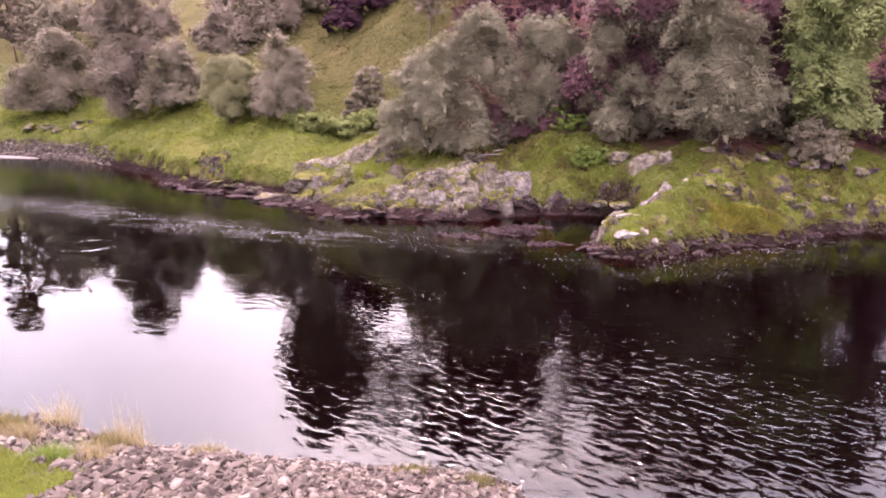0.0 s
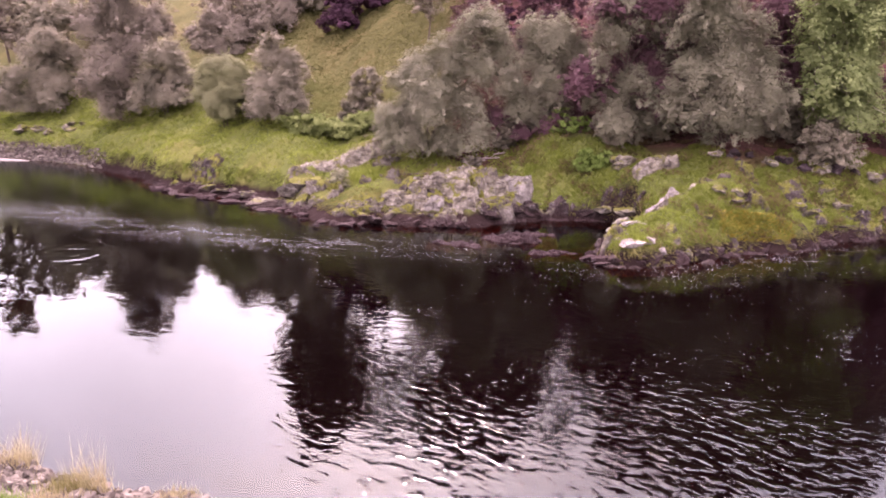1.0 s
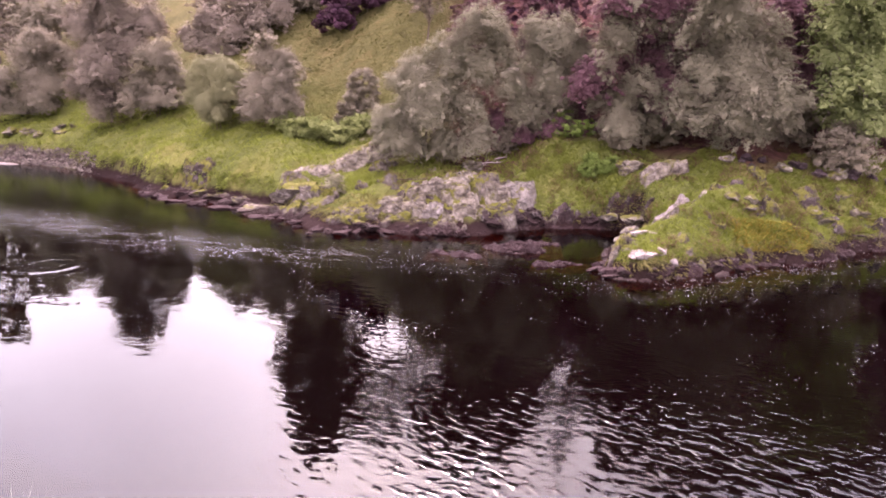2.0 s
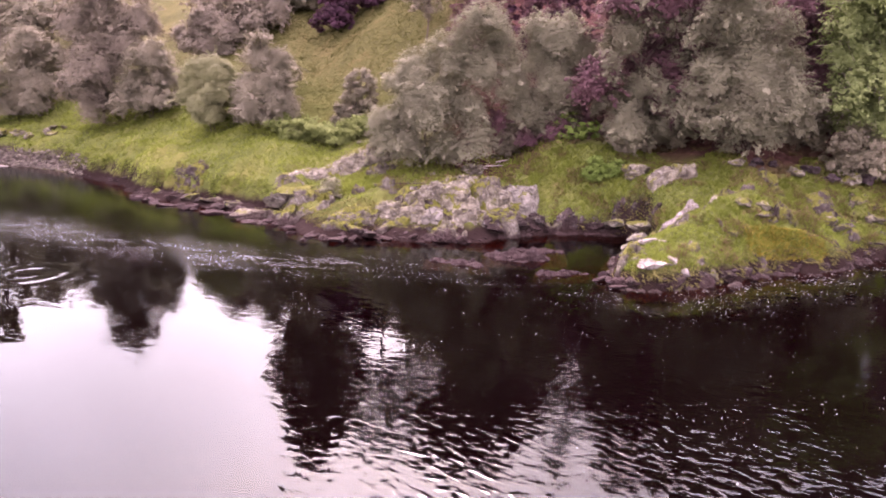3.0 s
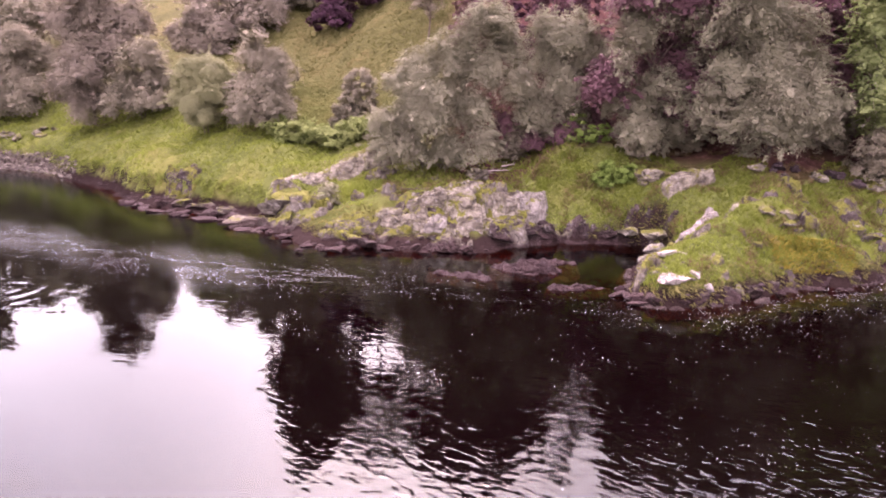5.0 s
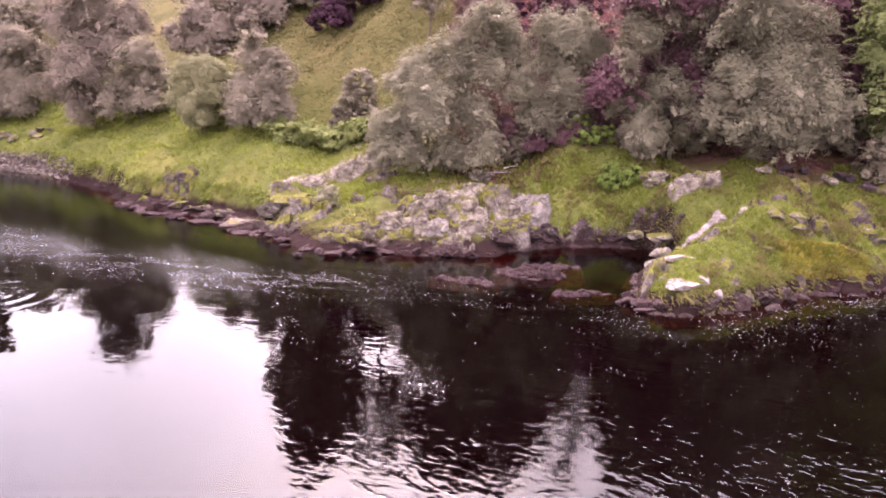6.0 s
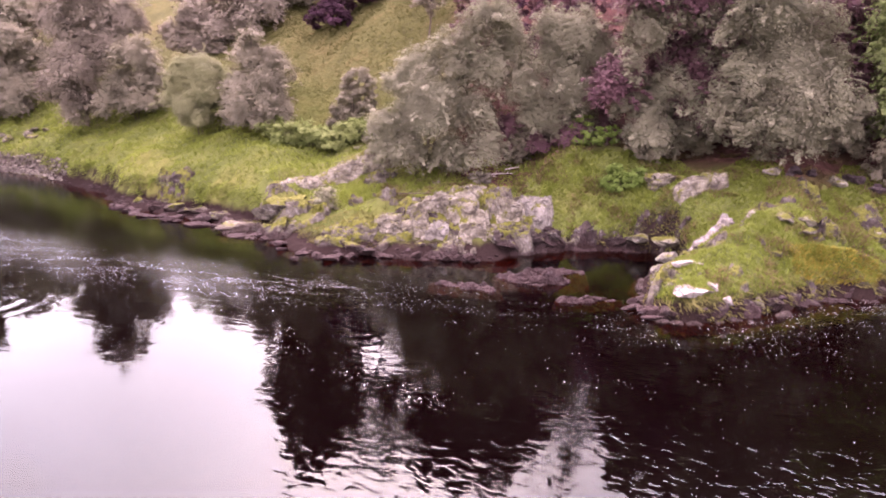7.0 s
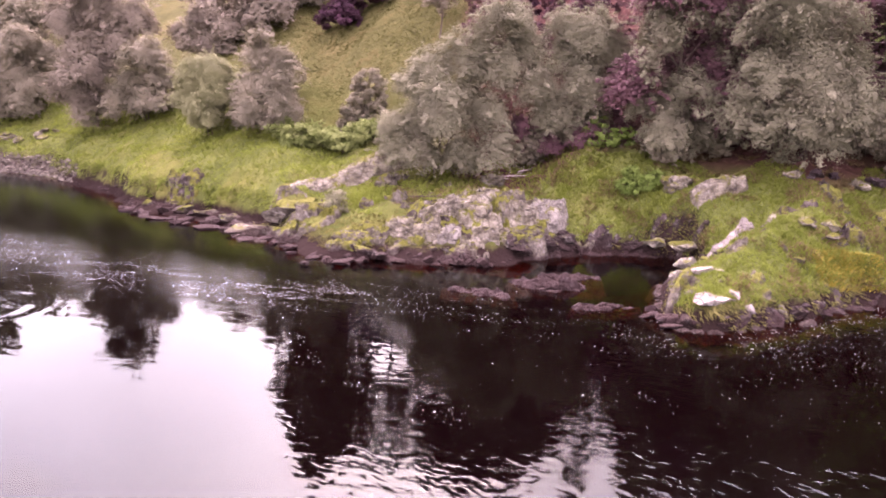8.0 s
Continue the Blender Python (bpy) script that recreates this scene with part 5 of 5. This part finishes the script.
for i in range(26):
    f = i / 25
    x = -29 + 22 * f + float(rng.normal(0, 0.6))
    y = float(np.interp(x, FAR_SHORE[:, 0], FAR_SHORE[:, 1])) - abs(float(rng.normal(0.3, 0.5)))
    w = float(rng.uniform(0.2, 0.6))
    rock("rock", "wet stone at the foot of the grassy bank", x, y, w * 1.3, w, w * 0.5, 500 + i, WET_ROCK, i * 25, z=float(rng.uniform(0.0, 0.12)))
for i, (x, y, w) in enumerate([(-50.0, 78.6, 0.9), (-49.2, 77.8, 0.7), (-51.0, 80.2, 0.8), (-48.6, 79.0, 0.6), (-54.5, 79.0, 0.9), (-57.0, 80.0, 1.1), (-52.8, 78.3, 0.7)]):
    rock("rock", "pale broken rock on the bend of the bank", x, y, w * 1.3, w, w * 0.6, 540 + i, ROCK, i * 50)


# ---- grass ----
def blades(rng, x, y, length, width, lean, out=None, per=4):
    """Tufts of pointed blades standing on the ground at x, y."""
    n = len(x)
    z = surfaces(x, y)
    base = np.repeat(np.stack([x, y, z - 0.03], 1), per, 0) + rng.normal(0, 0.04, (n * per, 3)) * (1, 1, 0)
    a = rng.uniform(0, 2 * np.pi, n * per)
    ln = np.repeat(length, per) * rng.uniform(0.6, 1.3, n * per)
    dirs = np.stack([np.cos(a), np.sin(a), np.zeros(n * per)], 1) * (lean * ln)[:, None]
    if out is not None:
        dirs = dirs * 0.5 + np.repeat(out, per, 0) * ln[:, None]
    side = np.stack([-np.sin(a), np.cos(a), np.zeros(n * per)], 1) * (width * rng.uniform(0.7, 1.3, n * per))[:, None]
    rise = np.sqrt(np.maximum(ln ** 2 - (dirs ** 2).sum(1), (0.3 * ln) ** 2))
    if out is not None:
        rise = rise * -0.25
    tip = base + dirs + np.stack([0 * rise, 0 * rise, rise], 1)
    v = np.stack([base - side, base + side, tip], 1).reshape(-1, 3)
    return v, np.arange(len(v)).reshape(-1, 3)


def scatter(rng, n, x0, x1, y0, y1, test):
    x, y = rng.uniform(x0, x1, n), rng.uniform(y0, y1, n)
    d, m = signed(x, y, FAR_SHORE, 1), signed(x, y, NEAR_SHORE, -1)
    k = (x < -8) & (np.abs(d) < 6)
    fade = np.exp(-np.abs(d[k]) / 3.0)
    d[k] = signed(x[k] + fbm(x[k], y[k], 0.45, 4, 21.0) * 0.9 * fade, y[k] + fbm(x[k], y[k], 0.45, 4, 33.0) * 0.9 * fade, FAR_SHORE, 1)
    keep = test(x, y, d, m) & (surfaces(x, y) > 0.1)
    return x[keep], y[keep], d[keep], m[keep]


def grass(name, label, seed, n, box, test, length, width, lean, mat, out=None, per=4):
    rng = np.random.default_rng(seed)
    x, y, d, m = scatter(rng, n, *box, test)
    patch = fbm(x, y, 0.35, 3, 60.0)
    ln = length * np.clip(1 + patch * 0.9, 0.45, 1.9)
    o = None if out is None else np.tile(np.array(out), (len(x), 1)) + rng.normal(0, 0.15, (len(x), 3)) * (1, 1, 0)
    v, f = blades(rng, x, y, ln, width, lean, o, per)
    ob = new(name, raw_mesh(name, v, f, mat))
    return tagged(ob, label, "grass", kind="stuff")


grass("meadow_grass", "short bright yellow-green meadow grass on the bank", 11, 95000, (-68, -4, 44, 98), lambda x, y, d, m: (d > 1.25 + setback(x)) & (d < 13) & (x < -6) & ((x < -15.5) | (d > 4.2)), 0.26, 0.03, 0.6, BLADE)
grass("bank_grass", "rough bright green grass on the rocky point and bank", 12, 62000, (5, 34, 35, 54), lambda x, y, d, m: (d > 0.5) & (d < 7.0 + 1.2 * np.sin(x * 1.1)), 0.21, 0.024, 0.6, BLADE)
grass("slope_grass", "grass on the slope behind the outcrop", 13, 9000, (-9, 8, 46, 58), lambda x, y, d, m: (d > 3.5) & (d < 12) & (y > 50.8), 0.26, 0.028, 0.6, BLADE)
grass("hill_grass", "rough olive grass on the steep hillside", 14, 42000, (-30, 4, 62, 92), lambda x, y, d, m: (d > 11) & (d < 36), 0.16, 0.024, 0.7, HILL)
grass("overhanging_grass", "long grass hanging over the edge of the bank", 15, 80000, (-46, -14, 46, 76), lambda x, y, d, m: (d > 1.15 + setback(x)) & (d < 1.9 + setback(x)) & (fbm(x, y, 0.35, 2, 66.0) > -0.22) & ~((x > -26.6) & (x < -21.4) & (d < 1.5 + setback(x))), 0.45, 0.024, 0.5, BLADE, (-0.36, -0.68, 0))
grass("overhanging_grass", "long grass hanging over the rocks of the point", 16, 24000, (8.0, 34, 35, 48), lambda x, y, d, m: (d > 0.04) & (d < 1.3) & (fbm(x, y, 0.6, 2, 14.0) > -0.25), 0.42, 0.030, 0.5, MOSS, (0.15, -0.55, 0))
grass("near_grass", "short green grass above the stony bank", 17, 30000, (-15, -3, 8, 13), lambda x, y, d, m: (m > 4.5) | ((m > 2.8) & (x < -6.2)), 0.17, 0.020, 0.6, BLADE, None, 6)

grass("mossy_turf", "short mossy turf between the rocks of the low bank", 18, 16000, (-16, 4, 44, 53), lambda x, y, d, m: (d > 0.9) & (d < 6) & (x < -4.5), 0.13, 0.03, 0.8, MOSS)
grass("dry_grass", "patches of brownish rough grass on the bank and the point", 20, 60000, (-6, 35, 35, 56), lambda x, y, d, m: (d > 0.5) & (d < 8.5) & ((y > 50.5) | (x > 6)) & (fbm(x, y, 0.5, 3, 27.0) > 0.14), 0.30, 0.026, 0.7, SEDGE)
grass("yellow_moss", "patch of golden yellow moss and herbs on the bank", 19, 2600, (16.2, 21, 39.4, 43), lambda x, y, d, m: (d > 0.4) & (d < 2.4), 0.22, 0.035, 0.8, GOLD)

# tall pale tufts and herbs on the stony bank
for i, (x, y, hh, n, mat, lab) in enumerate([
        (-6.5, 13.3, 1.15, 70, STRAW, "tall straw-coloured grass tuft on the stony bank"), (-9.0, 14.2, 1.15, 70, STRAW, "tall straw-coloured grass tuft on the stony bank"),
        (-6.9, 13.0, 0.5, 200, MOSS, "low yellow-green herb tuft among stones"), (-9.6, 13.1, 0.55, 320, MOSS, "low yellow-green herb tuft among stones"),
        (-9.0, 12.7, 0.5, 300, STRAW, "dry yellowish grass tuft among stones"), (-6.6, 12.0, 0.45, 260, STRAW, "dry yellowish grass tuft among stones"),
        (-7.3, 11.6, 0.45, 320, WEED, "small green herb tuft among stones"), (-4.3, 13.2, 0.35, 160, STRAW, "dry grass tuft at the water's edge"),
        (1.0, 12.7, 0.3, 120, MOSS, "small yellow-green tuft among stones"), (2.6, 12.3, 0.3, 120, MOSS, "small yellow-green tuft among stones")]):
    rng = np.random.default_rng(700 + i)
    px, py = x + rng.normal(0, 0.22, n), y + rng.normal(0, 0.2, n)
    v, f = blades(rng, px, py, hh * rng.uniform(0.5, 1.1, n), 0.010, 0.45, None, 3)
    tagged(new("grass_tuft", raw_mesh("grass_tuft", v - (x, y, 0), f, mat)), lab, "grass", kind="stuff").matrix_basis = pose(x, y, 0)

# ---- bracken, weeds and fallen branches ----
rng = np.random.default_rng(31)
for i in range(12):
    f = i / 11
    tree("bracken", "spreading pale green bracken clump below the gorse", "fern", -16.6 + 7.4 * f + float(rng.normal(0, 0.2)), 62.0 + float(rng.normal(0, 0.5)) + 1.4 * f, 1.7, 1.15, 0.9, 0.0, BRACKEN, 900, 800 + i,
         size=0.25, lobes_n=5, trunks=3, spray=0.5, taper=0.2, slim=0.22, ragged=0.6, group="bracken below the gorse")
for i, (x, y, r) in enumerate([(9.0, 51.0, 0.9), (9.8, 50.7, 1.0), (10.5, 51.0, 0.9), (9.6, 51.8, 0.8), (8.6, 55.0, 1.6), (9.4, 54.6, 1.4), (7.8, 56.0, 1.8), (11.0, 51.6, 0.8)]):
    tree("leafy_weed", "bright green leafy weed at the foot of the trees", "weed", x, y, r, r * 0.8, r * 0.8, 0.0, WEED, 1000, 840 + i, size=0.12, lobes_n=5, trunks=2, spray=0.25, slim=0.4, group="weeds at the foot of the trees")
for i, (x, y, ln, t) in enumerate([(2.2, 55.6, 2.6, 8), (1.2, 55.3, 1.8, -20), (3.2, 56.0, 1.6, 35), (-4.0, 51.2, 3.4, 4), (-4.4, 50.4, 2.6, -6)]):
    s = np.linspace(0, 1, 7)[:, None]
    main = np.concatenate([s * ln - ln / 2, 0.12 * np.sin(s * 5), 0.12 + 0.15 * s], 1)
    twigs = [(np.linspace(main[j], main[j] + (0.35, (-1) ** j * 0.4, 0.25), 4), np.linspace(0.022, 0.008, 4)) for j in (2, 3, 4, 5)]
    v, f = tubes([(main, np.linspace(0.06, 0.02, 7))] + twigs, 5)
    ob = new("fallen_branch", raw_mesh("fallen_branch", v, f, PALE if i < 3 else BARK, True))
    ob.matrix_basis = pose(x, y, surface(x, y), 0, 0, t)
    tagged(ob, "bare fallen branch lying on the bank", "branch")

# ---- sand spit on the bend ----
k = Mat("pale_sand")
SAND = k.done(k.ramp(k.noise(3, 6), [(0.3, (0.165, 0.143, 0.127)), (0.7, (0.242, 0.215, 0.193))]), 0.95)
v = ICO3_V * (5.5, 0.9, 0.16)
spit = new("sand_spit", raw_mesh("sand_spit", v, ICO3_F, SAND, True))
spit.matrix_basis = pose(-58.5, 75.6, 0.0, 0, 0, -8)
tagged(spit, "low pale sand spit at the edge of the water", "sand")

# ---- foam flecks drifting on the river ----
def foam(name, label, seed, line, spread, n, r0, r1):
    rng = np.random.default_rng(seed)
    line = np.array(line, float)
    t = rng.uniform(0, len(line) - 1.001, n)
    i = t.astype(int)
    p = line[i] + (line[i + 1] - line[i]) * (t - i)[:, None]
    clump = rng.normal(0, 1, (60, 2)) * spread
    p = p + clump[rng.integers(0, 60, n)] * 0.7 + rng.normal(0, 1, (n, 2)) * np.array(spread) * 0.4
    swirl = fbm(p[:, 0] + 0.6 * p[:, 1], p[:, 1] * 2.2, 0.45, 3, seed * 7.0)
    p = p[swirl > -0.05]
    n = len(p)
    r = rng.uniform(r0, r1, n) * rng.choice([0.14, 0.20, 0.30, 0.5], n, p=[0.5, 0.3, 0.15, 0.05])
    ang = np.linspace(0, 2 * np.pi, 6, endpoint=False)
    rr = r[:, None] * rng.uniform(0.6, 1.3, (n, 6))
    xy = p[:, None] + np.stack([np.cos(ang) * rr * 1.5, np.sin(ang) * rr * 0.8], -1)
    top = np.concatenate([xy, np.full((n, 6, 1), 0.012)], -1)
    low = np.concatenate([xy * 1.0, np.full((n, 6, 1), -0.01)], -1)
    v = np.concatenate([top, low], 1).reshape(-1, 3)
    b = np.arange(n)[:, None] * 12
    sides = [b[:, 0:1] + np.array([j + 6, (j + 1) % 6 + 6, (j + 1) % 6, j]) for j in range(6)]
    caps = [b[:, 0:1] + np.array([0, 1, 2, 3]), b[:, 0:1] + np.array([0, 3, 4, 5])]
    ob = new(name, raw_mesh(name, v, np.concatenate(caps + sides), FOAM))
    return tagged(ob, label, "foam", kind="stuff")


foam("foam", "band of white foam flecks drifting past the bank", 1, [(-32, 47.5), (-24, 42.5), (-17, 40), (-10, 38.2), (-4, 38.5)], (2.2, 1.4), 9500, 0.016, 0.042)
foam("foam", "scattered white foam flecks below the outcrop", 2, [(-6, 38.5), (2, 36), (8, 34), (14, 33.5), (22, 37)], (2.4, 1.4), 1700, 0.022, 0.052)
foam("foam", "trailing line of white foam flecks in midstream", 3, [(-9, 35), (-6, 31.5), (-2.4, 28), (1, 27)], (0.7, 0.5), 330, 0.025, 0.055)
foam("foam", "loose white foam flecks on the dark pool", 4, [(3, 30), (10, 29), (18, 31), (14, 24), (8, 20)], (3.2, 2.4), 620, 0.02, 0.045)
foam("foam", "white foam gathered along the foot of the bank", 5, [(12, 34.6), (16, 36.6), (19, 38.2), (21, 39), (25, 42)], (1.2, 0.9), 900, 0.02, 0.05)

foam("foam", "thin line of pale foam along the ledges of the point", 6, [(8.0, 36.6), (8.7, 35.0), (11, 34.7), (14, 36.1), (17, 37.9), (20, 38.6)], (0.12, 0.10), 180, 0.02, 0.05)

# ---- stony near bank: loose rubble ----
bank = thing("stone_bank", pose(-4, 12, 0), "bank of loose pinkish-grey rubble stones at the water's edge", "stones", kind="structure")
bm = bmesh.new()
bmesh.ops.create_icosphere(bm, subdivisions=2, radius=1.0)
ICO2_V = np.array([v.co[:] for v in bm.verts])
ICO2_F = np.array([[v.index for v in f.verts] for f in bm.faces])
bm.free()
bm = bmesh.new()
bmesh.ops.create_icosphere(bm, subdivisions=1, radius=1.0)
ICO1_V = np.array([v.co[:] for v in bm.verts])
ICO1_F = np.array([[v.index for v in f.verts] for f in bm.faces])
bm.free()


def pebble(rng, size, ball=None):
    v = (ICO1_V if ball is None else ball).copy()
    for i in range(11):
        n = rng.normal(0, 1, 3)
        n /= np.linalg.norm(n)
        v -= np.maximum(0, v @ n - rng.uniform(0.26, 0.62))[:, None] * n
    v *= 1.3
    return v * (size * np.array([1.0, 0.8, 0.65]) * rng.uniform(0.75, 1.3, 3))


rng = np.random.default_rng(77)
shapes = [raw_mesh("stone", pebble(rng, 0.24, ICO2_V), ICO2_F, RUBBLE) for i in range(12)]
px, py, _, pm = scatter(rng, 13500, -14, 4.4, 8.6, 15.5, lambda x, y, d, m: (m > -0.25) & (m < 4.6) & ((m < 2.95) | (x > -6.2)))
px, py, pm = px[:4100], py[:4100], pm[:4100]
pz = surfaces(px, py)
order = np.argsort(-py + 0.05 * px)
vs, fs, base = [], [], 0
for rank, i in enumerate(order):
    sc = 0.62 * float(rng.choice([0.5, 0.75, 1.0, 1.35]) * rng.uniform(0.8, 1.2)) * (0.75 if px[i] > -1 else 1.0)
    m4 = pose(float(px[i]), float(py[i]), float(pz[i]) + 0.05 * sc, *[float(a) for a in rng.uniform(-25, 25, 2)], float(rng.uniform(0, 360))) @ Matrix.Diagonal((sc, sc, sc, 1))
    if rank % 13 == 0:
        ob = new("stone", shapes[rank % 12])
        ob.matrix_basis = m4
        ob.parent = bank
        ob.matrix_parent_inverse = bank.matrix_basis.inverted()
    else:
        v = pebble(rng, 0.22)
        mm = np.array(m4)
        vs.append(v @ mm[:3, :3].T + mm[:3, 3])
        fs.append(ICO1_F + base)
        base += len(v)
tagged(new("rubble", raw_mesh("rubble", np.concatenate(vs), np.concatenate(fs), GRAVEL)), "loose pinkish-grey rubble between larger stones", "stones", kind="stuff")
rng = np.random.default_rng(78)
px, py, _, _ = scatter(rng, 9000, -62, -40, 66, 82, lambda x, y, d, m: (d > -0.6) & (d < 1.4))
vs, fs, base = [], [], 0
for x, y, z in zip(px[:900], py[:900], surfaces(px[:900], py[:900])):
    v = pebble(rng, float(rng.uniform(0.12, 0.35)))
    vs.append(v + (x, y, z))
    fs.append(ICO1_F + base)
    base += len(v)
tagged(new("shingle", raw_mesh("shingle", np.concatenate(vs), np.concatenate(fs), GRAVEL)), "grey shingle on the bend of the river bank", "stones", kind="stuff")

# stones along the foot of the far bank
rng = np.random.default_rng(79)
px, py, _, _ = scatter(rng, 60000, -42, 34, 34, 74, lambda x, y, d, m: (d > -0.5) & (d < np.where(x < -13, 1.0, 0.35)) & (fbm(x, y, 0.4, 2, 81.0) > 0.0))
vs, fs, base = [], [], 0
for x, y, z in zip(px[:1300], py[:1300], surfaces(px[:1300], py[:1300])):
    v = pebble(rng, 0.06 + 0.22 * float(rng.uniform(0, 1)) ** 3) * (1.2, 1.0, 0.7)
    vs.append(v + (x, y, max(z, -0.05)))
    fs.append(ICO1_F + base)
    base += len(v)
tagged(new("shore_stones", raw_mesh("shore_stones", np.concatenate(vs), np.concatenate(fs), WET_ROCK)), "reddish-brown wet stones at the foot of the bank", "stones", kind="stuff")
